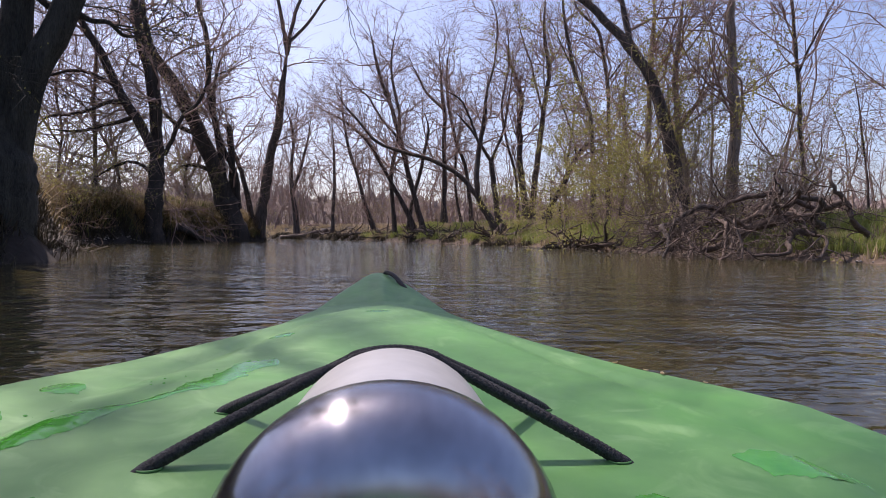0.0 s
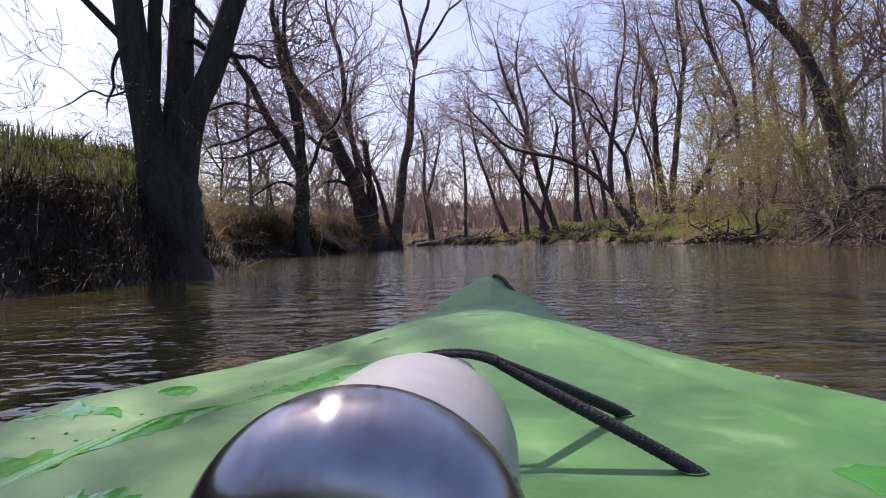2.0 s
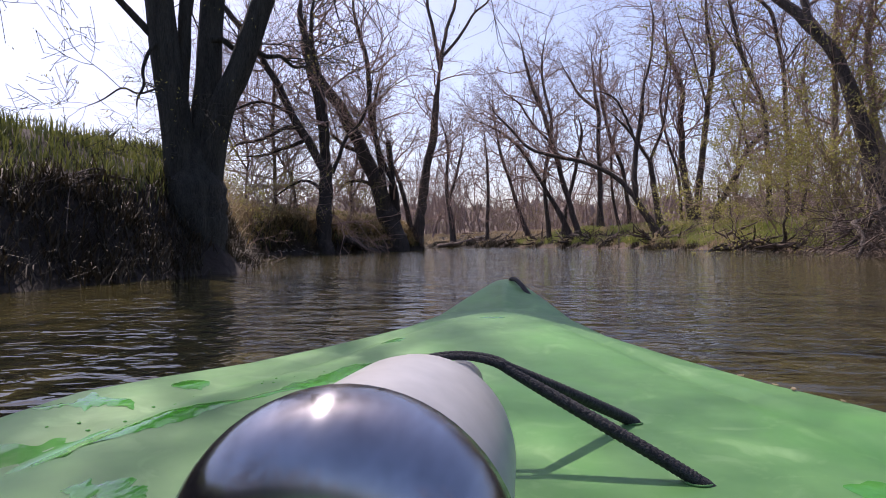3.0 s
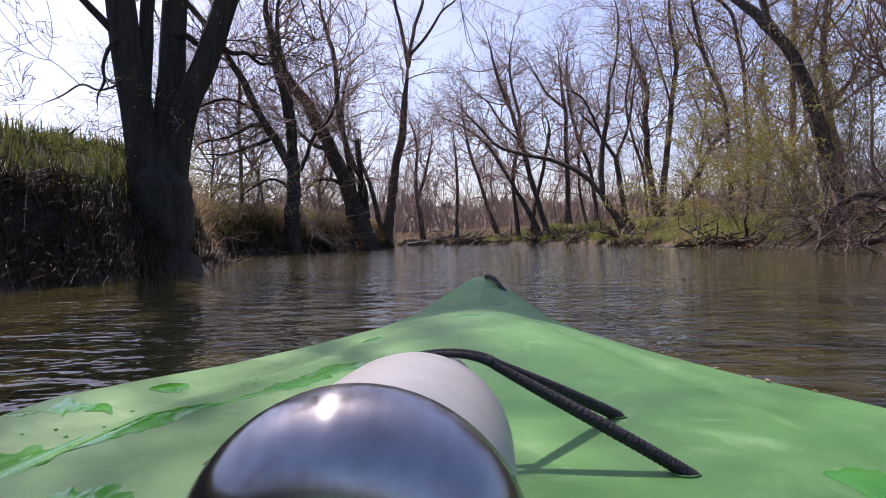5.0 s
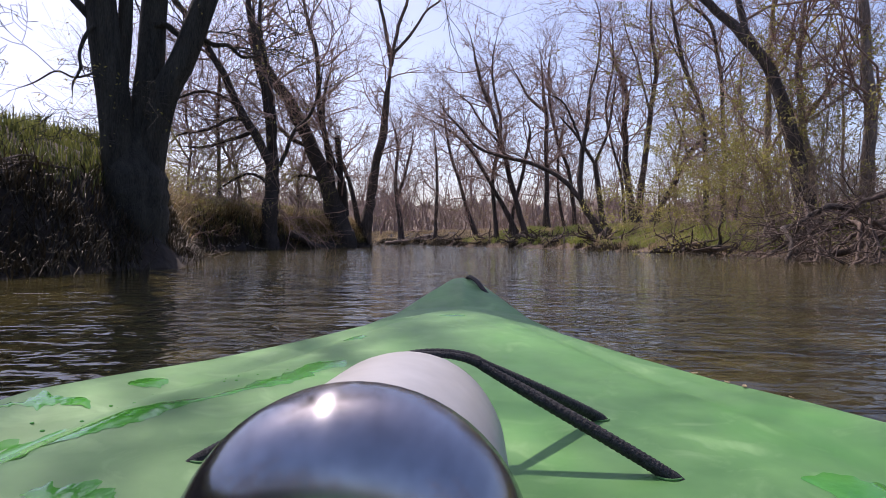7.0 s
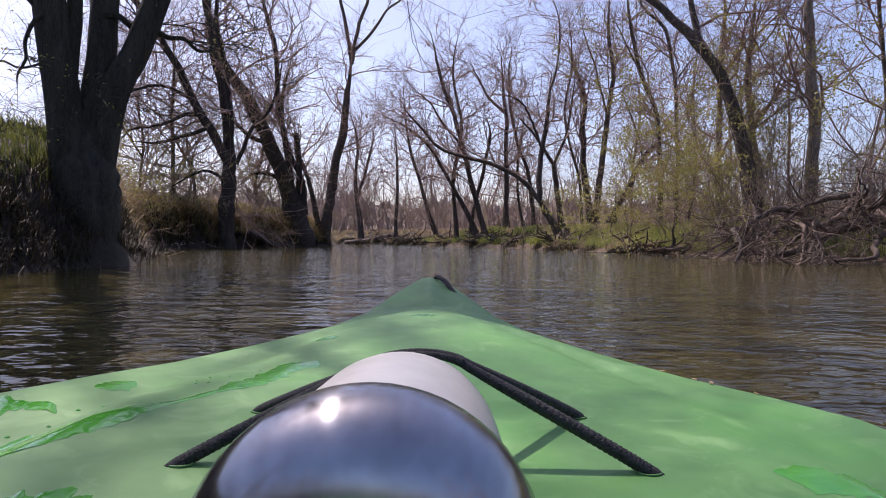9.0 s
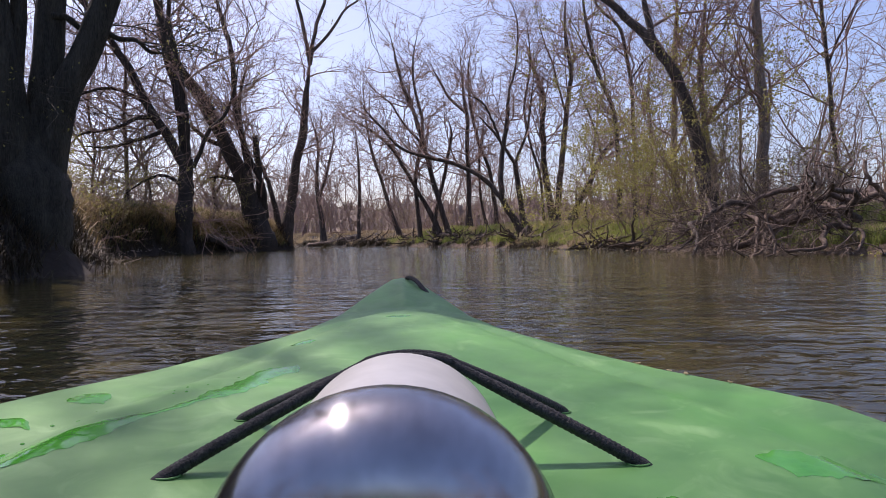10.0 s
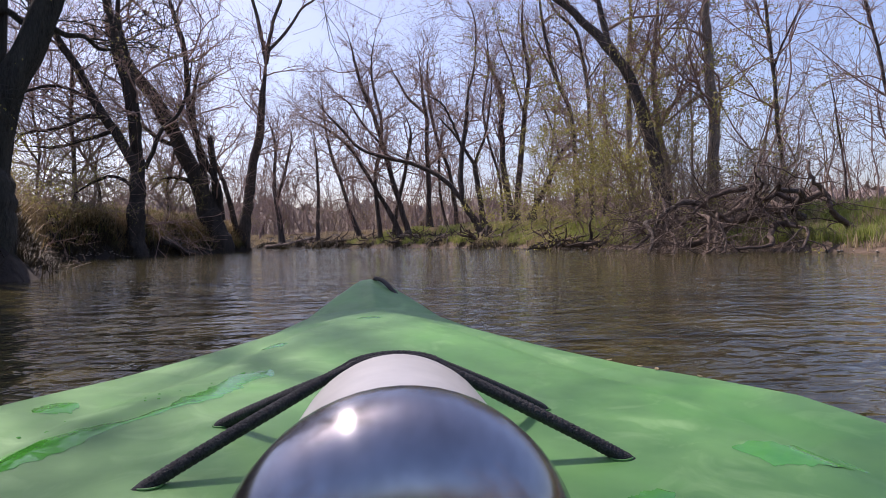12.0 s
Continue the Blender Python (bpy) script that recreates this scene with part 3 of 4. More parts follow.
hero_tree(5.2, 45.2, [
    (0.222, 0.096, [(0.0, 1.03), (-1.02, 4.86), (-2.14, 9.08), (-3.32, 12.51), (-4.16, 15.95)]),
    (0.096, 0.047, [(-1.64, 7.38), (-2.81, 8.69), (-3.95, 10.43), (-5.45, 11.8)]),
], label="bare tree leaning out over the far bank", twigs=1.5, buds=0.25, low=0.25)
hero_tree(4.5, 45.3, [
    (0.192, 0.08, [(0.0, 1.03), (-1.86, 4.47), (-3.54, 7.25), (-5.25, 8.8), (-7.22, 9.75)]),
], label="bare tree leaning low over the far bank", twigs=1.5, buds=0.25, low=0.25)
hero_tree(7.2, 46.5, [
    (0.224, 0.097, [(0.0, 1.04), (0.0, 7.88), (-0.33, 11.28), (-0.54, 14.69)]),
    (0.127, 0.064, [(0.0, 9.99), (-1.58, 11.59), (-2.85, 14.05)]),
], label="upright bare tree on the far bank", twigs=1.5, buds=0.25, low=0.3)
hero_tree(3.9, 46.7, [
    (0.148, 0.116, [(0.0, 1.56), (1.05, 6.25), (1.39, 8.8), (0.97, 10.09)]),
], label="crooked snag with a broken top", twigs=0.8, buds=0.1, low=0.5)
hero_tree(8.9, 49, [
    (0.132, 0.066, [(0.0, 1.16), (-0.64, 4.72), (-0.43, 8.27), (0.0, 11.34)]),
], label="slender bare tree on the far bank", twigs=1.4, buds=0.2, low=0.3)
hero_tree(18.6, 40.8, [
    (0.106, 0.047, [(0.0, 1.18), (-0.09, 4.82), (0.3, 8.24), (0.0, 11.75)]),
], label="slender bare tree behind the low bank", twigs=1.7, buds=0.2, low=0.2)
hero_tree(0.6, 52.3, [
    (0.188, 0.075, [(0.0, 1.13), (-1.21, 5.1), (-2.42, 9.0), (-2.91, 13.87)]),
], label="slender bare tree on the far bank", twigs=1.7, buds=0.3, low=0.2)
hero_tree(-3.1, 55, [
    (0.179, 0.079, [(0.0, 1.01), (0.1, 6.88), (-0.25, 10.96)]),
], label="thin straight bare trunk on the far bank", twigs=1.4, buds=0.1, low=0.4)
hero_tree(9.8, 48.9, [
    (0.181, 0.082, [(0.0, 1.15), (-0.42, 5.57), (-1.49, 8.73), (-2.06, 12.35), (-1.93, 15.91)]),
], label="slender bare tree on the far bank", twigs=1.7, buds=0.2, low=0.3)
hero_tree(-6.3, 61.6, [
    (0.268, 0.088, [(0.0, 1.25), (-0.68, 5.93), (-0.4, 9.93), (-1.25, 13.33)]),
    (0.157, 0.088, [(-0.4, 4.79), (0.74, 8.81), (1.31, 12.26)]),
], label="bare branching tree at the bend", twigs=2.4, buds=0.2, low=0.15)
hero_tree(2.7, 45.4, [
    (0.162, 0.064, [(0.0, 1.12), (-0.33, 4.88), (0.21, 9.05), (-0.5, 13.26), (0.0, 16.16)]),
], label="slender bare tree on the far bank", twigs=1.5, buds=0.2, low=0.3)
hero_tree(23.2, 34.8, [
    (0.081, 0.036, [(0.0, 1.61), (0.34, 4.82), (0.12, 8.23), (0.46, 11.79)]),
], label="slim budding tree in the scrub", twigs=1.5, buds=1.0, low=0.2)
hero_tree(14.3, 40.2, [
    (0.114, 0.051, [(0.0, 1.37), (-0.39, 4.93), (-1.33, 8.58), (-0.82, 12.1), (-1.16, 15.03)]),
], label="slim bare tree on the far bank", twigs=1.5, buds=0.2, low=0.3)
hero_tree(-25.1, 33.2, [
    (0.078, 0.039, [(-0.0, 2.64), (0.13, 4.96), (-0.13, 6.95), (0.25, 9.33)]),
    (0.049, 0.029, [(0.08, 4.38), (-0.74, 5.73), (-1.22, 6.8)]),
], label="bare scrubby tree behind the grassy bank", twigs=3.0, buds=0.8, low=0.1, reach=1.2)
hero_tree(-20.8, 31.3, [
    (0.07, 0.039, [(0.0, 2.29), (-0.13, 3.96), (0.26, 5.66)]),
    (0.05, 0.029, [(-0.13, 3.68), (-0.75, 4.74), (-1.12, 5.8)]),
], label="budding scrubby tree on the bank", twigs=3.0, buds=1.0, low=0.1)
hero_tree(-15.3, 40.1, [
    (0.108, 0.054, [(0.0, 1.4), (-0.35, 3.94), (0.17, 6.53), (-0.35, 9.41)]),
    (0.082, 0.04, [(-0.17, 3.59), (0.7, 5.46), (0.88, 6.94)]),
], label="bare scrubby tree behind the bank", twigs=2.5, buds=0.4, low=0.1)


def roots():
    """Bare roots washed out of the bank beside the big tree."""
    rng = np.random.RandomState(91)
    made = tagged(new("root_tangle"), "washed-out dark roots on the steep bank", "tree roots")
    made.location = (-5.6, 7.7, 0.8)
    for k in range(6):
        p = np.array([-5.75 + rng.normal(0, 0.2), 8.8 + rng.normal(0, 0.3), rng.uniform(0.5, 1.3)])
        pts = [p]
        for q in range(4):
            p = p + np.array([rng.normal(0.02, 0.1), -rng.uniform(0.2, 0.65), rng.normal(-0.06, 0.09)])
            pts.append(p)
        pts = [np.array([max(t[0], -6.6), t[1], max(t[2], height(t[0] - 0.1, t[1]) + 0.02)]) for t in pts]
        v, f = tubes([smooth_line(pts, 16)], [np.linspace(0.016, 0.005, 16)], 6)
        mesh_object("root", v - np.array(made.location), f, BARK, made)


roots()


# ---- far woods ----
def far_wood(name, spots, label, seed, tall, r_base, bark, level=1, dens=0.8):
    rng = np.random.RandomState(seed)
    stems, bag = [], {0: [], 1: [], 2: []}
    for x, y in spots:
        z = height(x, y)
        h = tall * rng.uniform(0.55, 1.1)
        lean = rng.normal(0, 0.19, 2)
        r = r_base * rng.uniform(0.5, 1.3)
        pts = [np.array([x + lean[0] * h * t + rng.normal(0, 0.03 * h) * (t > 0), y + lean[1] * h * t, z - 0.2 + h * t]) for t in (0, 0.2, 0.4, 0.6, 0.8, 1.0)]
        line = smooth_line(pts, 9)
        stems.append((line, r))
        for j in range(int(10 * dens * rng.uniform(0.7, 1.3)) + 3):
            f = rng.uniform(0.2, 1.0)
            i = min(int(f * 8), 7)
            a, s = line[i + 1] - line[i], rng.normal(0, 1, 3)
            a = a / np.linalg.norm(a)
            s[2] = abs(s[2]) * 0.5
            way = a * 0.55 + s / np.linalg.norm(s)
            way /= np.linalg.norm(way)
            grow(rng, bag, line[i], way, h * rng.uniform(0.14, 0.3) * (1.3 - 0.6 * f), r * 0.35, level, 0.5, dens)
    v, f = bag_mesh(stems, 5, 0.2)
    for lv in (2, 1, 0):
        if bag[lv]:
            v1, f1 = bag_mesh(bag[lv], 3, least=0.006)
            f = np.vstack([f, f1 + len(v)])
            v = np.vstack([v, v1])
    return tagged(mesh_object(name, v, f, bark), label, "woods", kind="stuff")


def scatter_land(rng, n, box, margin=1.5):
    """n spots of land inside the box (x0, y0, x1, y1), away from the water."""
    out = []
    while len(out) < n:
        X, Y = rng.uniform(box[0], box[2], 400), rng.uniform(box[1], box[3], 400)
        ok = ~in_river(X, Y) & (distance_to(LEFT_BANK, X, Y) > margin) & (distance_to(RIGHT_BANK, X, Y) > margin)
        out += list(zip(X[ok], Y[ok]))
    return out[:n]


rng = np.random.RandomState(11)
far_wood("far_woods", scatter_land(rng, 420, (-75, 83, 95, 172), 2), "bare grey-brown woods far behind the bend", 21, 15, 0.14, FAR_BARK, 0, 0.9)
far_wood("distant_woods", scatter_land(rng, 520, (-120, 172, 130, 231), 2), "hazy bare woods at the foot of the far rise", 29, 14, 0.13, FAR_BARK, 0, 0.7)
far_wood("shore_woods", scatter_land(rng, 42, (-8, 58, 52, 88), 3), "bare brown trees behind the far bank", 22, 14, 0.10, FAR_BARK, 1, 0.75)
far_wood("bend_woods", scatter_land(rng, 42, (-60, 50, -8, 96), 2.5), "bare trees round the bend of the river", 26, 12, 0.10, FAR_BARK, 1, 0.7)
far_wood("thin_woods", scatter_land(rng, 30, (-48, 36, -13, 58), 2.5), "bare thin trees behind the grassy bank", 23, 8, 0.05, TWIG, 1, 0.75)
far_wood("scrub_woods", scatter_land(rng, 66, (12, 25, 55, 66), 4), "bare slender trees behind the willow scrub", 24, 12, 0.08, FAR_BARK, 1, 0.75)
far_wood("steep_bank_woods", scatter_land(rng, 16, (-30, -11, -13, 17), 2), "bare trees above the steep bank", 25, 11, 0.10, TWIG, 1, 0.75)
far_wood("understorey", scatter_land(rng, 1000, (-60, 61, 80, 113), 2), "grey-brown thicket of saplings under the far trees", 27, 5.4, 0.028, THICKET, 0, 1.1)
far_wood("sapling_thicket", scatter_land(rng, 34, (15, 12, 42, 41), 3), "bare slender trees and saplings behind the fallen tree", 31, 7.5, 0.05, THICKET, 1, 0.8)
far_wood("brown_brush", scatter_land(rng, 260, (16, 11, 60, 47), 4), "brown brush behind the grassy bank", 32, 3.4, 0.02, THICKET, 0, 1.2)
far_wood("bank_thicket", scatter_land(rng, 75, (-40, 50, 22, 83), 1.2), "brown twiggy bushes along the far bank", 30, 3.6, 0.022, THICKET, 1, 0.9)
# Unseen trees behind the eye, added to dim sky light and fill reflections.
far_wood("unseen_woods", scatter_land(rng, 130, (-45, -83, 50, -6), 2), "unseen bare woods added upstream to cut the sky light", 28, 14, 0.28, FAR_BARK, 0, 1.2)


def treeline():
    """The far wooded rise: a bumpy canopy ridge that closes the horizon."""
    rng = np.random.RandomState(71)
    for r0, tall, name in ((135, 6.0, "wooded_rise"), (175, 10, "wooded_rise")):
        a = np.linspace(-math.pi, math.pi, 1400)
        d = np.linspace(0, 1, 9)
        A, D = np.meshgrid(a, d, indexing="ij")
        R = r0 + 40 * D + 10 * np.sin(A * 3) + 2.5 * rng.normal(0, 1, A.shape)
        rag = np.abs(rng.normal(0, 1, A.shape)) * 1.5 + 1.1 * np.sin(A * 37) + 0.8 * np.sin(A * 91 + 1)
        H = (tall + rag) * np.sin(np.clip(D, 0, 1) * math.pi * 0.62) / 0.9
        verts = np.stack([R * np.sin(A), R * np.cos(A), H + 0.4], -1).reshape(-1, 3)
        i, j = np.meshgrid(np.arange(1399), np.arange(8), indexing="ij")
        k = (i * 9 + j).ravel()
        faces = np.stack([k, k + 9, k + 10, k + 1], -1)
        tagged(mesh_object(name, verts, faces, FAR_CANOPY, smooth=False), "grey-brown leafless woods on the distant rise", "woods", kind="stuff")


treeline()


# ---- growth on the banks ----
def tufts(name, spots, label, seed, tall, mat, blades=18, wide=0.010, droop=0.5, spreadw=0.12):
    rng = np.random.RandomState(seed)
    spots = np.asarray(spots)
    base = np.repeat(np.column_stack([spots, ground_height(spots[:, 0], spots[:, 1]) - 0.03]), blades, axis=0)
    n = len(base)
    base[:, :2] += rng.normal(0, spreadw, (n, 2))
    base[:, 2] = ground_height(base[:, 0], base[:, 1]) - 0.03
    h = tall * rng.uniform(0.4, 1.2, n)[:, None]
    a = rng.uniform(0, 6.283, n)
    lean = np.column_stack([np.cos(a), np.sin(a), np.zeros(n)])
    flat = np.column_stack([-np.sin(a), np.cos(a), np.zeros(n)]) * wide
    bend = droop * rng.uniform(0.2, 1.2, n)[:, None]
    mid = base + lean * h * bend * 0.35 + np.array([0, 0, 1]) * h * 0.6
    tip = base + lean * h * bend + np.array([0, 0, 1]) * h * (1 - 0.35 * bend)
    verts = np.stack([base - flat, base + flat, mid + flat * 0.8, mid - flat * 0.8, tip], 1).reshape(-1, 3)
    k = np.arange(n)[:, None] * 5
    faces = np.hstack([k, k + 1, k + 2, k + 3]).tolist() + np.hstack([k + 3, k + 2, k + 4]).tolist()
    return tagged(mesh_object(name, verts, faces, mat), label, "grass", kind="stuff")


def along(line, rng, n, inland, y0, y1, clumps=0):
    """n spots of land near a bank line, between inland[0] and inland[1] metres from the water."""
    out = []
    p = np.array(line)
    lump = rng.uniform(0, 50)
    while len(out) < n:
        Y = rng.uniform(y0, y1, 600)
        X = rng.uniform(p[:, 0][np.abs(p[:, 1]) < 82].min() - 8, p[:, 0][np.abs(p[:, 1]) < 82].max() + 10, 600)
        d = distance_to(line, X, Y)
        ok = ~in_river(X, Y) & (d > inland[0]) & (d < inland[1])
        if clumps:
            ok &= waves2(X + lump, Y, 17, 2.6) > clumps * (0.25 * rng.rand(600) - 0.02)
        out += list(zip(X[ok], Y[ok]))
    return out[:n]


NEAR_LEFT = [(-6.5, -13.8), (-5.6, 2.8), (-4.85, 7.4), (-4.75, 9.6), (-5.5, 12.4), (-8.0, 16.5), (-9.8, 22), (-9.0, 26.8), (-7.5, 33.7), (-6.1, 38.5), (-6.6, 41.3)]
NEAR_RIGHT = [(-1.0, 49.5), (3.0, 41.7), (5.9, 33.7), (8.2, 25.5), (9.2, 20), (10.3, 15.1), (11.5, 9.6), (12.5, 0)]
FAR_LINE = [(-60, 93.6), (-15, 70.2), (-6, 57.8), (-1.0, 49.5)]
rng = np.random.RandomState(31)
tufts("bank_grass", along(NEAR_LEFT, rng, 800, (0.9, 3.5), -5.5, 15.1), "rough grass on top of the steep bank, its green darkened as shade", 41, 0.38, GRASS_SHADE)
tufts("dry_grass", along(NEAR_LEFT, rng, 1100, (0.7, 3.2), 13.1, 41.3), "dry yellow grass hanging over the steep bank", 42, 0.5, GRASS_DRY, 16, 0.010, 0.9)
tufts("hanging_grass", along(NEAR_LEFT, rng, 950, (0.4, 1.5), 12.4, 41.3), "brown dead grass hanging down the bank face", 47, 0.6, GRASS_BROWN, 16, 0.010, 1.7)
tufts("bank_brush", along(NEAR_LEFT, rng, 800, (0.05, 1.0), -5.5, 14.5) + along(NEAR_LEFT, rng, 650, (0.05, 0.9), 14.5, 27.5) + along(NEAR_LEFT, rng, 400, (0.05, 1.0), 27.5, 41.3), "matted brush and roots, the bank face's shade put into their colour", 43, 0.34, SHADED_BRUSH, 20, 0.008, 1.4)
tufts("shore_grass", along(NEAR_RIGHT, rng, 2300, (0.45, 5.0), 2.8, 49.5, 1), "fresh green grass on the low bank", 44, 0.46, GRASS_GREEN)
tufts("shore_dry_grass", along(NEAR_RIGHT, rng, 1800, (0.3, 5.0), 2.8, 49.5, 1), "dry straw-coloured grass on the low bank", 45, 0.42, GRASS_DRY)
tufts("sunny_grass", along(NEAR_RIGHT, rng, 900, (0.9, 4.5), 7, 17.5) + along(NEAR_RIGHT, rng, 700, (0.6, 3.5), 22, 34), "bright green grass on the sunny slope beside the fallen tree", 51, 0.36, GRASS_GREEN, 16)
tufts("pale_dry_grass", along(FAR_LINE, rng, 1100, (0.3, 6.0), 49.5, 88.1, 1), "dry straw-coloured grass on the far bank", 46, 0.4, GRASS_DRY, 14, 0.016)


tufts("bank_face_brush", along(NEAR_RIGHT, rng, 330, (0.0, 0.5), 20, 49.5, 1), "matted roots and dead grass at the water's edge, coloured dark for undercut shade", 48, 0.3, SHADED_BRUSH, 12, 0.014, 1.3)
tufts("far_bank_brush", along(FAR_LINE, rng, 420, (0.0, 0.7), 49.5, 88, 1), "matted roots and dead grass along the far waterline, coloured dark for undercut shade", 49, 0.42, SHADED_BRUSH, 12, 0.018, 1.3)
tufts("bank_green_grass", along(NEAR_LEFT, rng, 1250, (0.3, 3.0), 13, 41), "green grass among the dry grass on the steep bank, darkened as shade", 50, 0.36, GRASS_SHADE, 14)


def shrub(x, y, tall, label, seed, stems=9, leaf=1.0, leaf_size=0.04, spreadw=0.5, mat=None, twig=None, drop=0.0, tuft=5, gaps=-0.08):
    """A many-stemmed shrub with spring leaves."""
    rng = np.random.RandomState(seed)
    z = height(x, y)
    root = thing("shrub", (x, y, z), label, "shrub")
    off = np.array([x, y, z])
    bag = {0: [], 1: [], 2: []}
    for k in range(stems):
        a = rng.uniform(0, 6.283)
        s = spreadw * rng.uniform(0.15, 1.0)
        way = np.array([math.cos(a) * s, math.sin(a) * s, 1.0 - drop * rng.rand()])
        way /= np.linalg.norm(way)
        p = np.array([x + rng.normal(0, 0.15), y + rng.normal(0, 0.15), z - 0.1])
        grow(rng, bag, p, way, tall * rng.uniform(0.55, 1.0), 0.022, 2, 0.1, 0.95)
    for k, (pts, r) in enumerate(bag[2]):
        v, f = bag_mesh([(pts, r)], 6)
        mesh_object("stem", v - off, f, twig or TWIG, root)
    v, f = bag_mesh(bag[1], 4)
    v0, f0 = bag_mesh(bag[0], 3, least=0.003)
    mesh_object("twig_crown", np.vstack([v, v0]) - off, np.vstack([f, f0 + len(v)]), twig or TWIG, root)["kind"] = "stuff"
    if leaf:
        ends = np.array([e[0][j] * 0.5 + e[0][j - 1] * 0.5 for e in bag[0] for j in (1, 2)] + [e[0][j] for e in bag[0] for j in (1, 2)])
        thick = np.array([noise.noise(Vector(e) * 0.8) for e in ends])
        ends = ends[(rng.rand(len(ends)) < leaf) & (thick > gaps)]
        v, f = leaves_at(rng, np.repeat(ends, tuft, axis=0), leaf_size, 0.11)
        mesh_object("foliage", v - off, f, mat or BUD, root, "fresh yellow-green leaves", smooth=False)["kind"] = "stuff"
    return root


def at(bearing, dist):
    return math.sin(radians(bearing)) * dist, math.cos(radians(bearing)) * dist


WILLOW = "budding willow shrub with sparse yellow-green leaves on the low bank"
for k, (b, d, h) in enumerate([(21.9, 26.6, 4.2), (24, 25, 5.6), (26.1, 23.5, 6.6), (27.8, 22.7, 6.6), (30, 23, 5.6), (26.5, 27.3, 7.4), (18.7, 32.3, 2.0)]):
    shrub(*at(b, d), h, WILLOW, 60 + k, 7, 1.0, 0.043, 0.8, twig=PALE_TWIG, tuft=18, gaps=0.03)
for k, (b, d, h) in enumerate([(-23.6, 27, 2.2), (-21.5, 29.9, 2.6), (-19.5, 34.1, 2.4), (-15.6, 34.7, 2.2), (-14, 38.9, 2.5), (-26.1, 24.1, 1.8), (-28.7, 20, 1.6)]):
    shrub(*at(b, d), h, "brown scrub with a few buds on the steep bank", 80 + k, 7, 0.6, 0.035, 0.8, twig=PALE_TWIG)
for k, (b, d, h) in enumerate([(30.5, 21.7, 3.0), (32.7, 22.1, 3.2), (35.1, 21.2, 2.6), (37, 22.1, 2.8), (29.6, 19.7, 2.4)]):
    shrub(*at(b, d), h, "bare tangled thicket behind the deadfall", 90 + k, 9, 0.08, 0.035, 0.9, twig=PALE_TWIG)


for k, (b, d, h) in enumerate([(-9.5, 70.7, 4.0), (-6.9, 68.4, 3.4), (-4.4, 65.9, 4.6), (-1.8, 63.3, 3.6), (1.1, 60.5, 4.2), (3.6, 57.7, 3.4), (6.9, 52, 4.0), (9.9, 47.5, 3.0)]):
    shrub(*at(b, d), h, "budding brown bush behind the far bank", 120 + k, 6, 0.35, 0.04, 0.9, twig=THICKET, tuft=3)
shrub(*at(-25.3, 21.7), 1.7, "dead bent branches sticking out of the bank grass", 101, 4, 0.0, 0.03, 1.0)


# ---- deadwood ----
def log(p0, p1, r0, r1, label, seed, name="log", bend=0.12, stubs=4, parent=None, mat=None):
    rng = np.random.RandomState(seed)
    a, b = np.array(p0, float), np.array(p1, float)
    L = np.linalg.norm(b - a)
    pts = [a + (b - a) * t + (rng.normal(0, bend * L * 0.12, 3) * np.array([1, 1, 0.6]) if 0 < t < 1 else 0) for t in (0, 0.25, 0.5, 0.75, 1)]
    line = smooth_line(pts, 18)
    rad = np.linspace(r0, r1, 18) * (1 + 0.08 * rng.normal(0, 1, 18))
    v, f = tubes([line], [rad], 10)
    v += rng.normal(0, 0.05, v.shape) * np.repeat(rad, 10)[:, None]
    f = f.tolist() + [tuple(range(10))[::-1], tuple(range(170, 180))]
    if parent is None:
        root = tagged(mesh_object(name, v, f, mat or DEADWOOD), label, "driftwood")
    else:
        root = mesh_object(name, v, f, mat or DEADWOOD, parent)
    for k in range(stubs):
        i = rng.randint(3, 16)
        way = rng.normal(0, 1, 3)
        way[2] = abs(way[2])
        way /= np.linalg.norm(way)
        q = line[i] + way * L * rng.uniform(0.08, 0.2)
        m = (line[i] + q) / 2 + rng.normal(0, 0.03 * L, 3)
        v, f = tubes([smooth_line([line[i], m, q], 6)], [np.linspace(rad[i] * 0.45, 0.008, 6)], 6)
        if parent is None:
            mesh_object("stub", v, f, mat or DEADWOOD, root)
    return root


def bank_log(b0, d0, z0, b1, d1, z1, r0, r1, label, seed, stubs=4, mat=None):
    x0, y0 = at(b0, d0)
    x1, y1 = at(b1, d1)
    log((x0, y0, height(x0, y0) + z0), (x1, y1, height(x1, y1) + z1), r0, r1, label, seed, stubs=stubs, mat=mat)


bank_log(-7.7, 61.2, 0.2, -3.6, 56.3, 0.45, 0.2, 0.15, "long pale driftwood log on the far bank", 1, 3)
bank_log(-4.1, 56.3, 0.15, -0.6, 50.8, 0.25, 0.14, 0.08, "pale driftwood log at the far waterline", 2)
rng = np.random.RandomState(77)
for k in range(8):
    x, y = at(rng.uniform(-27.2, -23.2), rng.uniform(14.6, 17.0))
    z = height(x, y)
    way = rng.uniform(0.35, 0.8)
    log((x - 0.3, y + 0.1, z - 0.05), (x + way, y - 0.5 * way, max(z - rng.uniform(0.0, 0.35), 0.12)), 0.032, 0.01, "pale dead root sticking out of the bank face", 300 + k, "root", 0.3, 2, mat=BARK_PALE)
bank_log(3.3, 48.1, 0.15, 6.6, 41.7, 0.3, 0.16, 0.08, "weathered driftwood log with broken limbs", 3, 8)
bank_log(4.4, 46, 0.3, 7.7, 39.6, 0.15, 0.12, 0.06, "weathered driftwood log with broken limbs", 4, 8)
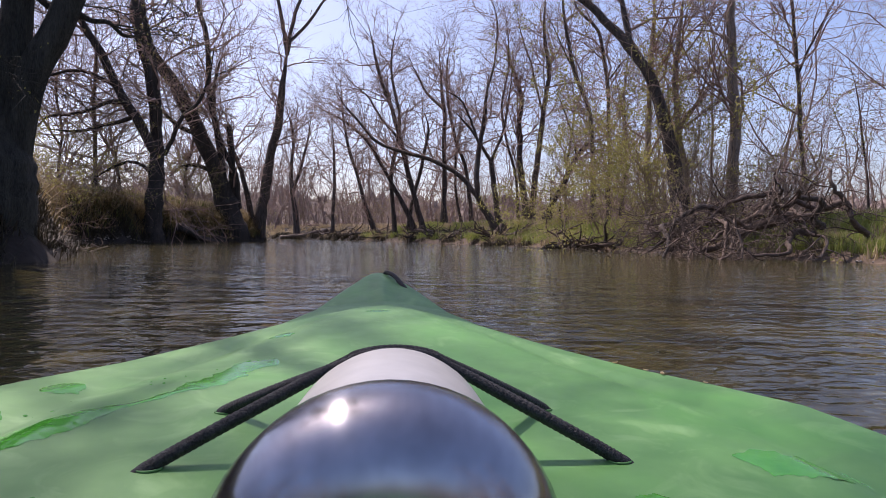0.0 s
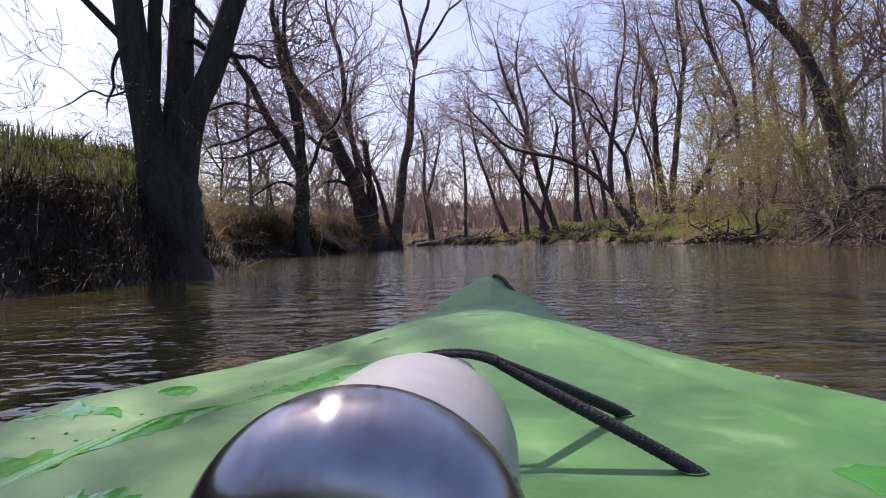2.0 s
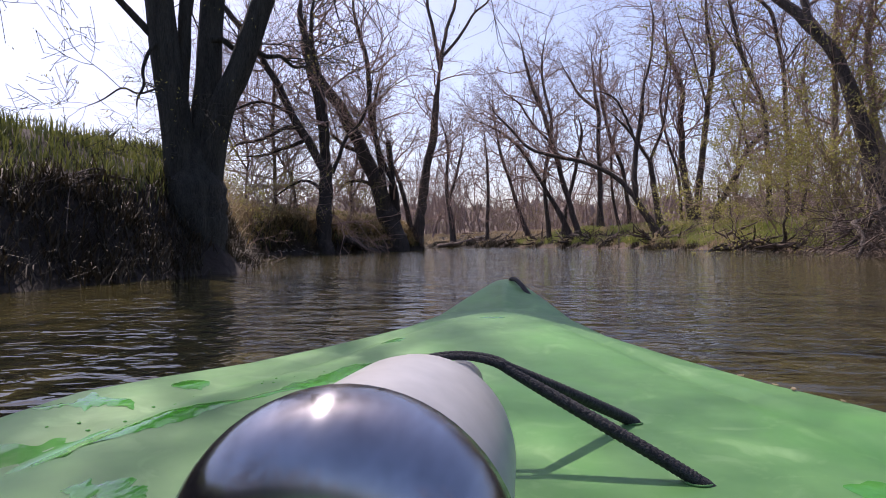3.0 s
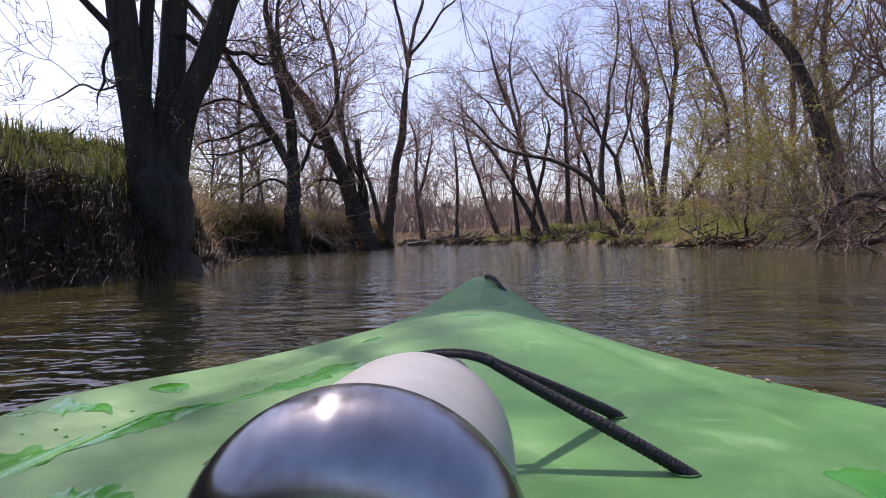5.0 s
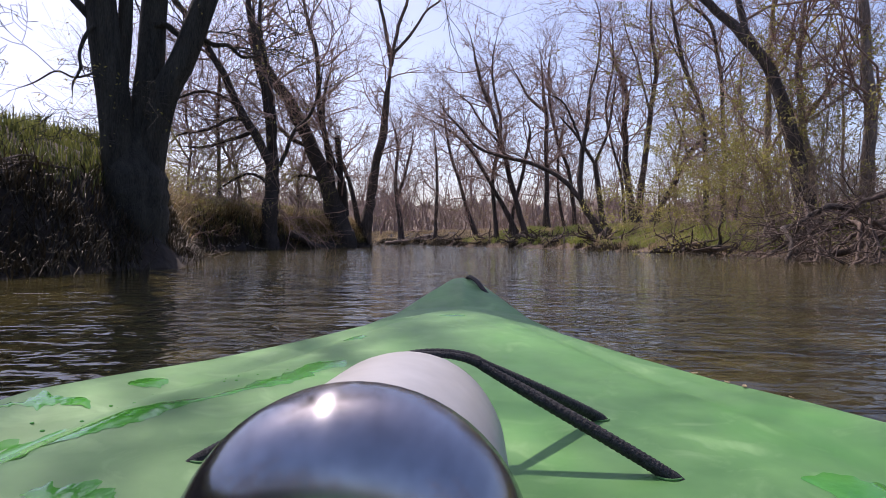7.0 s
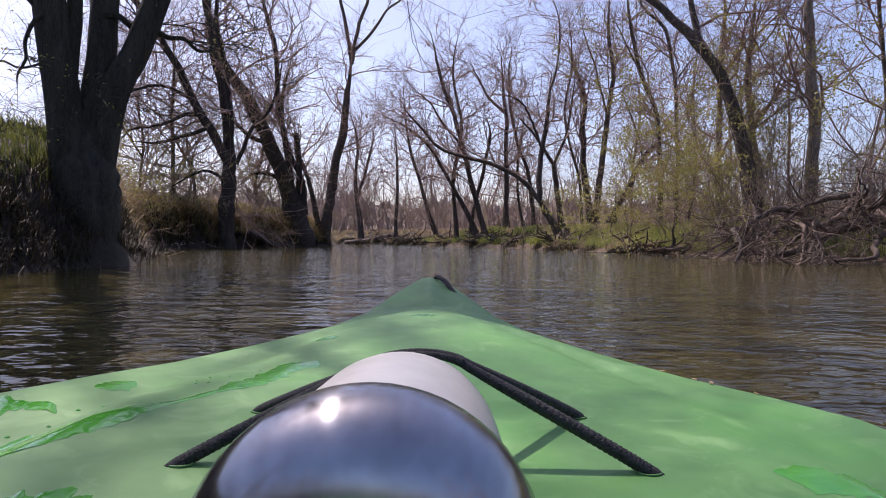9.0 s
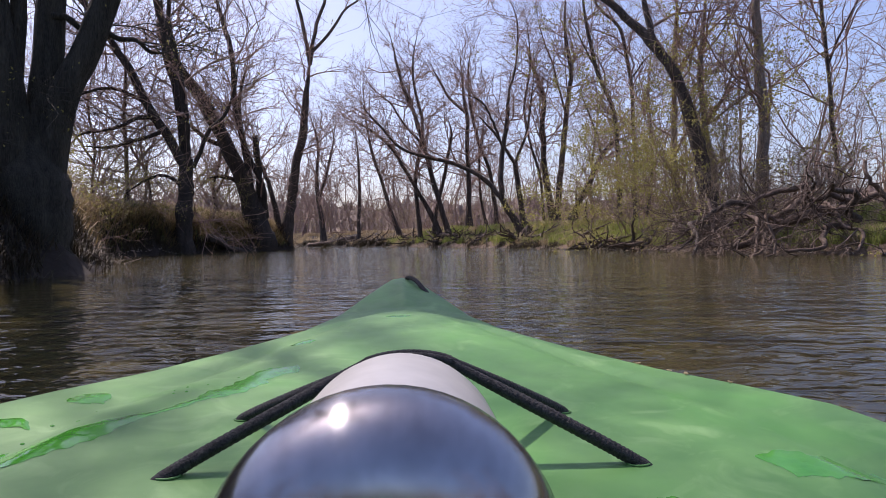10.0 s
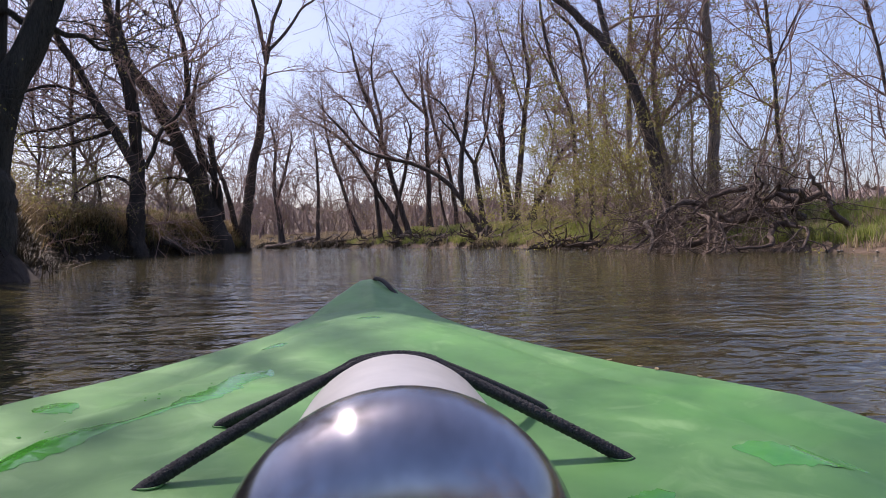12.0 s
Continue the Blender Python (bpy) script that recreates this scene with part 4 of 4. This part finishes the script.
bank_log(8, 40.2, 0.1, 10.3, 36.6, 0.25, 0.13, 0.07, "weathered driftwood log with broken limbs", 5, 6)
bank_log(9.9, 38, 0.1, 12.9, 34.3, 0.2, 0.11, 0.06, "pale driftwood log on the mud", 6, 5)
bank_log(12, 35.5, 0.05, 13, 34.9, 0.7, 0.3, 0.16, "dark rotten stump on the bank edge", 7, 7)
bank_log(15.6, 27.1, 0.12, 18.6, 26.4, 0.12, 0.11, 0.08, "dark wet log lying at the waterline", 8, 1, BARK)
bank_log(16.8, 27.7, 0.1, 21.5, 25.5, 0.3, 0.09, 0.04, "pale crooked branch on the mud", 9, 5)
bank_log(17.5, 28.5, 0.05, 19.9, 26.6, 0.5, 0.06, 0.03, "pale crooked branch on the mud", 10, 4)
bank_log(-16.2, 29.9, 0.75, -13.1, 34, -0.2, 0.17, 0.12, "fallen dead trunk lying down the steep bank", 12, 4, BARK)
bank_log(-22.8, 20, 0.3, -20.3, 22.2, 0.05, 0.05, 0.03, "grey dead branch on the bank face", 13, 4)


def stones(name, line, n, y0, y1, label, seed):
    """Pale pebbles and bits of drift in a strip at the waterline."""
    rng = np.random.RandomState(seed)
    spots = along(line, rng, n, (0.0, 0.16), y0, y1)
    verts, faces = [], []
    for x, y in spots:
        s = rng.uniform(0.015, 0.055)
        c = np.array([x, y, max(height(x, y), 0.0) + s * 0.2])
        k = len(verts)
        top = [c + np.array([math.cos(a) * s * rng.uniform(0.7, 1.4), math.sin(a) * s, 0]) for a in np.linspace(0, 5.24, 6)]
        verts += top + [c + np.array([0, 0, s * 0.6]), c - np.array([0, 0, s * 0.6])]
        faces += [(k + i, k + (i + 1) % 6, k + 6) for i in range(6)] + [(k + (i + 1) % 6, k + i, k + 7) for i in range(6)]
    tagged(mesh_object(name, verts, faces, STONE), label, "pebbles", kind="stuff")


stones("shore_stones", NEAR_LEFT, 170, 17, 27.5, "pale pebbles and drift along the foot of the bank", 61)
stones("mud_stones", NEAR_RIGHT, 260, 8, 47, "small stones on the muddy shore", 62)

rng = np.random.RandomState(53)
for k in range(34):
    x, y = along(NEAR_RIGHT if k < 22 else FAR_LINE, rng, 1, (0.05, 1.3), 23 if k < 22 else 50, 50 if k < 22 else 63)[0]
    a, l = rng.uniform(-0.35, 0.35), rng.uniform(0.8, 2.6)
    x1, y1 = x + math.cos(a) * l, y + math.sin(a) * l
    tagged(log((x, y, height(x, y) + 0.06), (x1, y1, max(0, height(x1, y1)) + rng.uniform(0.05, 0.5)), rng.uniform(0.04, 0.09), 0.02, "broken grey driftwood branch on the muddy bank", 200 + k, stubs=4, mat=BARK if k % 3 == 0 else DEADWOOD), group="driftwood along the bank")
for k in range(9):
    x, y = along(NEAR_LEFT, rng, 1, (0.2, 1.0), 9.6, 39.9)[0]
    a, l = rng.uniform(-1.2, 1.2), rng.uniform(0.5, 1.5)
    x1, y1 = x + math.cos(a) * l, y + math.sin(a) * l
    tagged(log((x, y, height(x, y) + 0.1), (x1, y1, max(0.05, height(x1, y1)) + 0.1), rng.uniform(0.02, 0.045), 0.012, "dead branch caught on the steep bank", 300 + k, stubs=4), group="branches on the bank")


def drift_pile(bearing, dist, wide, seed):
    """A heap of broken branches and roots caught at the waterline."""
    rng = np.random.RandomState(seed)
    x0, y0 = at(bearing, dist)
    base = np.array([x0, y0, max(height(x0, y0), 0.0)])
    root = thing("driftwood_pile", tuple(base), "heap of broken dark driftwood and roots at the waterline", "driftwood", "driftwood heaps along the far bank")
    for k in range(13):
        p = np.array([rng.normal(0, wide * 0.4), rng.normal(0, 0.35), rng.uniform(0.0, 0.3)])
        way = np.array([rng.normal(0, 1.0), rng.normal(-0.2, 0.4), rng.normal(0.18, 0.3)])
        way /= np.linalg.norm(way)
        length = rng.uniform(0.5, 1.7)
        pts = [p, p + way * length * 0.35 + rng.normal(0, 0.08, 3), p + way * length * 0.7 + rng.normal(0, 0.12, 3), p + way * length + np.array([0, 0, rng.normal(0.08, 0.15)])]
        r = rng.uniform(0.03, 0.085)
        v, f = tubes([smooth_line(pts, 10)], [np.linspace(r, r * 0.25, 10) * (1 + 0.12 * rng.normal(0, 1, 10))], 7)
        v[:, 2] = np.maximum(v[:, 2], -base[2] - 0.05)
        mesh_object("branch", v, f, (DEADWOOD, BARK, DARK_BARK)[k % 3], root)


for k, (b, d, w) in enumerate([(-3.2, 55, 2.2), (-0.4, 50.4, 1.6), (2.0, 46.6, 1.4), (4.4, 42.9, 1.4), (6.3, 40.2, 1.2), (8.6, 37.0, 1.6), (11.6, 33.9, 1.0), (12.8, 33.0, 1.2), (19.5, 25.6, 1.0), (22.0, 23.6, 1.0)]):
    drift_pile(b, d, w, 400 + k)


def deadfall():
    """The tangle of a fallen tree: trunk, limbs and a maze of dead branches down to the water."""
    rng = np.random.RandomState(77)
    x0, y0 = at(30.9, 17.6)
    root = thing("fallen_tree", (x0, y0, height(x0, y0)), "tangled dead fallen tree with grey branches reaching the water", "fallen tree")
    off = np.array([x0, y0, height(x0, y0)])
    ends = [((28.3, 16.8, 0.25), (38.4, 18.5, 1.1), 0.10, 0.26, "trunk"), ((25.7, 17.3, 0.1), (31.8, 18, 1.35), 0.06, 0.15, "limb"), ((30, 16.4, 0.15), (35.1, 17.7, 1.5), 0.05, 0.14, "limb"), ((27.4, 17.9, 0.5), (30.9, 18.6, 0.9), 0.05, 0.1, "limb"), ((31.8, 16, 0.05), (30.9, 17.9, 1.2), 0.05, 0.11, "limb"), ((37.4, 16.2, 1.65), (38.9, 18.5, 0.9), 0.06, 0.17, "limb"), ((33.2, 15.6, 0.05), (33.7, 17.3, 1.0), 0.04, 0.1, "limb"), ((24, 17.9, 0.1), (26.1, 18.3, 1.1), 0.03, 0.09, "limb"), ((29.1, 16.1, 0.0), (28.3, 18.1, 1.6), 0.04, 0.09, "limb"), ((35.5, 16.2, 1.9), (36.5, 18.2, 1.1), 0.03, 0.12, "limb"), ((38.9, 15.9, 0.1), (36.5, 18.5, 1.5), 0.04, 0.1, "limb"), ((34.6, 17.7, 1.5), (40.4, 18.1, 1.6), 0.07, 0.15, "limb"), ((30.5, 17.4, 1.0), (35.5, 18.1, 1.9), 0.05, 0.13, "limb"), ((27, 16.4, 0.0), (27.4, 18.4, 0.9), 0.06, 0.12, "limb"), ((31.4, 15.7, -0.05), (33.2, 18.1, 0.7), 0.05, 0.13, "limb"), ((39.4, 17.7, 2.2), (42.4, 18.3, 0.5), 0.06, 0.14, "limb"), ((34.1, 15.8, 0.1), (38.4, 17.6, 0.7), 0.06, 0.14, "limb"), ((28.3, 18.3, 1.5), (30, 18.9, 0.8), 0.03, 0.09, "limb"), ((36, 17.1, 2.4), (34.6, 18.2, 0.8), 0.03, 0.1, "limb")]
    bag = {0: [], 1: [], 2: []}
    for k, ((b0, d0, z0), (b1, d1, z1), r0, r1, nm) in enumerate(ends):
        a = np.array([*at(b0, d0), 0]) + np.array([0, 0, z0])
        b = np.array([*at(b1, d1), 0]) + np.array([0, 0, z1 * 0.85 + 0.1])
        m = (a + b) / 2 + rng.normal(0, 0.2, 3) + np.array([0, 0, 0.2])
        line = smooth_line([a, (a + m) / 2 + rng.normal(0, 0.12, 3), m, (m + b) / 2 + rng.normal(0, 0.12, 3), b], 20)
        line = line + rng.normal(0, 0.014, line.shape)
        v, f = tubes([line], [np.linspace(r0, r1, 20) * 0.62 * (1 + 0.1 * rng.normal(0, 1, 20))], 9)
        mesh_object(nm, v - off, f, BARK if k % 4 == 1 else DEADWOOD, root)
        for j in range(8):
            i = rng.randint(0, 18)
            way = np.array([rng.normal(-0.45, 0.7), rng.normal(-0.1, 0.6), rng.choice([-0.45, 0.05, 0.25])])
            way /= np.linalg.norm(way)
            grow(rng, bag, line[i], way, rng.uniform(0.6, 1.6), 0.02, 2, rng.choice([-0.9, -0.2]), 0.5)
    v2, f2 = bag_mesh(bag[2], 6)
    v2[:, 2] = np.maximum(v2[:, 2], -0.05)
    mesh_object("branchwork", v2 - off, f2, DEADWOOD, root)["kind"] = "stuff"
    v1, f1 = bag_mesh(bag[1], 4)
    v0, f0 = bag_mesh(bag[0], 3, least=0.004)
    v, f = np.vstack([v1, v0]), np.vstack([f1, f0 + len(v1)])
    v[:, 2] = np.maximum(v[:, 2], -0.05)
    mesh_object("twig_tangle", v - off, f, DEADWOOD, root)["kind"] = "stuff"


deadfall()


# ---- kayak ----
def kayak_station(y):
    """Half width, edge height, crown height of the deck y metres ahead of the eye."""
    ys = [-2.821, -2.477, -1.652, -0.551, 0.138, 0.344, 0.53, 0.626, 0.743, 0.853, 0.991, 1.184, 1.307, 1.418, 1.445]
    ws = [0.01, 0.12, 0.34, 0.41, 0.41, 0.40, 0.38, 0.354, 0.31, 0.257, 0.178, 0.12, 0.073, 0.024, 0.004]
    es = [0.40, 0.36, 0.31, 0.295, 0.295, 0.30, 0.304, 0.2985, 0.292, 0.293, 0.298, 0.307, 0.334, 0.360, 0.362]
    cs = [0.0, 0.02, 0.03, 0.02, -0.008, -0.011, -0.009, 0.001, 0.006, 0.011, 0.013, 0.012, 0.009, 0.003, 0.0]
    return np.interp(y, ys, ws), np.interp(y, ys, es), np.interp(y, ys, cs)


LIST = 0.024


def deck_height(x, y):
    w, e, c = kayak_station(y)
    u = min(1.0, abs(x) / max(w, 1e-4))
    z = e + c * (1 - u ** 2.2) - LIST * x
    z -= 0.006 * math.exp(-(((abs(x) - (w - 0.085)) / 0.016) ** 2)) * float(step(0.1, 0.3, w)) 
    lip = 1.10 - 0.757 * abs(x)
    z += 0.013 * (1 - float(step(lip - 0.0165, lip + 0.0165, y))) * float(step(0.62, 0.963, y)) * (1 - u ** 4)
    z += 0.005 * math.exp(-((x / 0.016) ** 2)) * float(step(1.10, 1.24, y)) * (1 - float(step(1.35, 1.43, y)))
    return z


def build_kayak():
    root = thing("kayak", (0, 0, 0), "scuffed light green plastic kayak with a pointed bow", "kayak")
    ys = np.concatenate([np.linspace(-2.82, 0.0, 24), np.linspace(0.03, 1.445, 170)])
    us = np.sin(np.linspace(-1, 1, 57) * np.pi / 2 * 0.999)
    verts, faces = [], []
    side_n = 8
    row = len(us) + 2 * side_n
    for y in ys:
        w, e, c = kayak_station(y)
        keel = -0.10 + 0.46 * float(step(0.757, 1.445, y)) ** 1.5 + 0.4 * float(step(2.06, 2.82, -y))
        keel = min(keel, e - 0.01)
        for u in us:
            verts.append((u * w, y, deck_height(u * w, y)))
        def hull(s, sgn):
            # rounded gunwale, then the side curving in to the keel
            if s <= 2:
                a = s / 2 * math.pi / 2
                r = min(0.012, w * 0.4)
                return (sgn * (w + r * math.sin(a)), y, e - LIST * sgn * w - r * (1 - math.cos(a)) - 0.001 * s)
            t = (s - 2) / (side_n - 2)
            r = min(0.012, w * 0.4)
            return (sgn * (w + r) * math.cos(t * math.pi / 2) ** 0.6, y, (e - LIST * sgn * w - r) + (keel - e + LIST * sgn * w + r) * math.sin(t * math.pi / 2) ** 1.3)
        for s in range(1, side_n + 1):
            verts.append(hull(s, 1))
        for s in range(side_n, 0, -1):
            verts.append(hull(s, -1))
    for i in range(len(ys) - 1):
        for j in range(row):
            a, b = i * row + j, i * row + (j + 1) % row
            faces.append((a, b, b + row, a + row))
    faces.append(tuple(range(row))[::-1])
    faces.append(tuple((len(ys) - 1) * row + j for j in range(row)))
    mesh_object("hull", verts, faces, DECK, root, "light green scuffed plastic hull and deck")
    return root


KAYAK = build_kayak()
# the bottle lies along the deck, its cap towards the lens
BOTTLE_END = (-0.0120, 0.461, 0.3435)
BOTTLE_CAP = (-0.0265, 0.2, 0.3395)


def axis_at(y):
    t = (y - BOTTLE_CAP[1]) / (BOTTLE_END[1] - BOTTLE_CAP[1])
    return BOTTLE_CAP[0] + (BOTTLE_END[0] - BOTTLE_CAP[0]) * t, BOTTLE_CAP[2] + (BOTTLE_END[2] - BOTTLE_CAP[2]) * t


def eyelet(x, y, parent):
    """A worn hole in the deck with a low raised rim."""
    z = deck_height(x, y)
    ring = np.array([(x + 0.0082 * math.cos(a), y + 0.006 * math.sin(a), z + 0.0006) for a in np.linspace(0, 2 * math.pi, 25)])
    v, f = tubes([ring], [np.full(25, 0.0008)], 6)
    mesh_object("eyelet", v, f, DECK, parent)


def cord(left, right, yc, parent):
    """An elastic cord from hole to hole across the end of the bottle."""
    r = 0.0047
    xc, zc = axis_at(yc)
    R = 0.0215
    lz, rz = deck_height(*left), deck_height(*right)
    arc = [(xc + 2.1 * R * math.sin(radians(a)), yc, zc + R * math.cos(radians(a))) for a in np.linspace(-58, 58, 11)]
    start = [(left[0] - 0.004, left[1], lz - 0.012), (left[0], left[1], lz + 0.001)]
    end = [(right[0], right[1], rz + 0.001), (right[0] + 0.004, right[1], rz - 0.012)]
    n = 300
    line = smooth_line(start + arc + end, n)
    # the elastic is stretched thin over the bottle; its braid stands out in small diamonds
    over = 1 - 0.5 * np.exp(-((line[:, 0] - xc) / 0.05) ** 2)
    v, f = tubes([line], [r * over], 12)
    k = np.repeat(np.arange(n), 12)
    s = np.tile(np.arange(12), n) * 2 * math.pi / 12
    c = np.repeat(line, 12, axis=0)
    braid = np.sin(k * 1.05 + 2 * s) * np.sin(k * 1.05 - 2 * s)
    v = c + (v - c) * (1 + 0.13 * braid)[:, None]
    ob = mesh_object("deck_cord", v, f, ROPE, parent, "braided black elastic deck cord")
    eyelet(*left, ob)
    eyelet(*right, ob)


cord((-0.172, 0.413), (0.128, 0.541), 0.4645, KAYAK)
cord((-0.150, 0.530), (0.150, 0.421), 0.4540, KAYAK)


def bow_loop():
    pts = [(0.006, 1.418, 0.355), (0.014, 1.404, 0.366), (0.03, 1.363, 0.360), (0.045, 1.328, 0.343), (0.062, 1.301, 0.325), (0.080, 1.266, 0.314), (0.096, 1.232, 0.306)]
    line = smooth_line(pts, 30)
    v, f = tubes([line], [np.full(30, 0.005)], 8)
    mesh_object("carry_loop", v, f, ROPE, KAYAK, "black cord carry loop at the bow")


bow_loop()


def bottle():
    ax, az0 = axis_at(0.275)
    off = np.array([ax, 0.275, az0 - 0.05])
    root = thing("water_bottle", tuple(off), "grey metal drinking bottle with a glossy domed cap", "bottle")

    def lathe(name, profile, mat, label):
        n, k = len(profile), 56
        verts, faces = [], []
        for y, r in profile:
            x, z = axis_at(y)
            for a in np.linspace(0, 2 * math.pi, k, endpoint=False):
                verts.append((x + r * math.cos(a), y, z + r * math.sin(a)))
        for i in range(n - 1):
            for j in range(k):
                a, c = i * k + j, i * k + (j + 1) % k
                faces.append((a, c, c + k, a + k))
        faces.append(tuple(range(k)))
        faces.append(tuple((n - 1) * k + j for j in range(k)))
        mesh_object(name, np.array(verts) - off, faces, mat, root, label)
    lathe("body", [(0.2133, 0.046), (0.2164, 0.0545), (0.2188, 0.0555), (0.2753, 0.0535), (0.3083, 0.0518), (0.322, 0.0497), (0.3317, 0.0445), (0.3399, 0.035), (0.3468, 0.026)], BOTTLE, "matt pale grey bottle body")
    lathe("neck", [(0.3454, 0.027), (0.3523, 0.0205), (0.3606, 0.0182), (0.452, 0.0172), (0.466, 0.0168), (0.469, 0.014), (0.470, 0.002)], BOTTLE, "narrow bottle neck under the cords")
    cap = [(0.2154, 0.050), (0.2144, 0.0590), (0.2106, 0.0612), (0.2035, 0.0618)]
    for a in list(np.linspace(3, 84, 30)) + [86, 88, 89, 89.7, 90]:
        cap.append((0.2035 - 0.031 * math.sin(radians(a)), max(0.0618 * math.cos(radians(a)) ** 0.42, 0.0008)))
    lathe("cap", cap, CAP, "glossy silver-blue domed cap")


bottle()


def puddle(outline, label, seed, lift=0.0007, ragged=0.25):
    """A film of water on the deck; outline: middle line of (x, y, half width)."""
    rng = np.random.RandomState(seed)
    p = np.array(outline, float)
    n = 110
    line = smooth_line(p, n)
    k = 9

    def edge(row):
        return np.array([noise.noise(Vector((i * 0.045, seed * 3.7, row))) + 0.45 * noise.noise(Vector((i * 0.15, seed * 5.1, row))) for i in range(n)])
    wob, wob2 = edge(0.3), edge(9.3)
    end = np.sqrt(np.clip(np.sin(np.linspace(0.02, math.pi - 0.02, n)) * 2.2, 0, 1))
    verts, faces = [], []
    d = np.gradient(line[:, :2], axis=0)
    d /= np.linalg.norm(d, axis=1)[:, None]
    for i in range(n):
        nx, ny = -d[i][1], d[i][0]
        w0 = line[i][2] * end[i] * max(0.1, 1 + ragged * 2 * wob[i])
        w1 = line[i][2] * end[i] * max(0.1, 1 + ragged * 2 * wob2[i])
        for j in range(k):
            s = -w0 + (w0 + w1) * j / (k - 1)
            x, y = line[i][0] + nx * s, line[i][1] + ny * s
            bulge = math.sin(math.pi * j / (k - 1))
            verts.append((x, y, deck_height(x, y) + 0.0002 + 0.6 * lift * bulge * (0.4 + 0.6 * end[i])))
    for i in range(n - 1):
        for j in range(k - 1):
            a = i * k + j
            faces.append((a, a + 1, a + 1 + k, a + k))
    return tagged(mesh_object("puddle", verts, faces, FILM), label, "puddle")


puddle([(-0.345, 0.360, 0.018), (-0.304, 0.418, 0.021), (-0.279, 0.468, 0.018), (-0.244, 0.523, 0.012), (-0.225, 0.552, 0.006)], "film of river water in the deck groove", 1, 0.0009, 0.45)
puddle([(-0.232, 0.540, 0.005), (-0.207, 0.582, 0.009), (-0.181, 0.641, 0.015), (-0.158, 0.698, 0.018), (-0.138, 0.735, 0.010)], "film of river water in the deck groove", 8, 0.0008, 0.6)
puddle([(-0.318, 0.578, 0.006), (-0.308, 0.593, 0.016), (-0.296, 0.612, 0.007)], "small splash of water on the green deck", 2)
puddle([(-0.160, 0.835, 0.006), (-0.145, 0.85, 0.012), (-0.13, 0.856, 0.004)], "small splash of water on the green deck", 3)
puddle([(-0.035, 1.01, 0.004), (-0.013, 1.017, 0.009), (0.007, 1.017, 0.003)], "small splash of water on the green deck", 4)
puddle([(-0.385, 0.475, 0.012), (-0.360, 0.498, 0.022), (-0.335, 0.510, 0.012), (-0.310, 0.505, 0.004)], "ragged splash of water on the green deck", 5, 0.0008, 0.8)
puddle([(-0.250, 0.345, 0.008), (-0.222, 0.352, 0.015), (-0.195, 0.348, 0.006)], "ragged splash of water on the green deck", 6, 0.0008, 0.7)
puddle([(0.125, 0.350, 0.006), (0.142, 0.358, 0.011), (0.158, 0.362, 0.004)], "small splash of water on the green deck", 7)
puddle([(0.24, 0.425, 0.006), (0.262, 0.412, 0.015), (0.285, 0.395, 0.018), (0.31, 0.375, 0.006)], "thin wet smear on the green deck", 9, 0.0002, 0.5)


def droplet(x, y, r):
    """A bead of water standing on the deck."""
    z = deck_height(x, y)
    verts, faces = [(x, y, z + r * 0.55)], []
    for k, (q, h) in enumerate(((0.55, 0.45), (0.9, 0.2), (1.0, -0.05))):
        for a in np.linspace(0, 2 * math.pi, 8, endpoint=False):
            verts.append((x + r * q * math.cos(a), y + r * q * math.sin(a), z + r * h))
    faces += [(0, 1 + i, 1 + (i + 1) % 8) for i in range(8)]
    for k in range(2):
        faces += [(1 + k * 8 + i, 9 + k * 8 + i, 9 + k * 8 + (i + 1) % 8, 1 + k * 8 + (i + 1) % 8) for i in range(8)]
    return tagged(mesh_object("droplet", verts, faces, FILM), "small bead of water on the green deck", "droplet", "water beads on the deck")


rng = np.random.RandomState(5)
for k in range(18):
    t = rng.rand()
    droplet(-0.345 + 0.21 * t + rng.normal(0, 0.012), 0.44 + 0.344 * t + rng.normal(0, 0.015), rng.uniform(0.0010, 0.0022))


def leaf_scrap(x, y, size, turn, seed):
    """A curled scrap of dry leaf stuck to the edge of the deck."""
    rng = np.random.RandomState(seed)
    z = deck_height(x, y) + 0.0005
    verts, faces = [], []
    for layer in (0.0, 0.0006):
        for i in range(5):
            for j in range(3):
                u, v = (i / 4 - 0.5) * 2, j - 1
                half = 0.45 * (1 - 0.75 * u * u)
                dx, dy = u * size, v * size * half
                curl = size * (0.35 * v * v * half + 0.25 * u * u + rng.uniform(0, 0.08))
                verts.append((x + dx * math.cos(turn) - dy * math.sin(turn), y + dx * math.sin(turn) + dy * math.cos(turn), z + curl + layer))
    for base, flip in ((0, True), (15, False)):
        for i in range(4):
            for j in range(2):
                q = [base + i * 3 + j, base + i * 3 + j + 1, base + i * 3 + j + 4, base + i * 3 + j + 3]
                faces.append(tuple(q[::-1] if flip else q))
    return tagged(mesh_object("leaf_scrap", verts, faces, GRASS_DRY), "tiny curled scrap of dry leaf on the deck edge", "leaf", "leaf scraps on the deck edge")


for k, (x, y, size, turn) in enumerate([(0.322, 0.695, 0.006, 1.2), (0.314, 0.722, 0.004, 2.2), (0.294, 0.770, 0.0045, 0.2), (0.345, 0.640, 0.004, 1.7)]):
    leaf_scrap(x, y, size, turn, 500 + k)
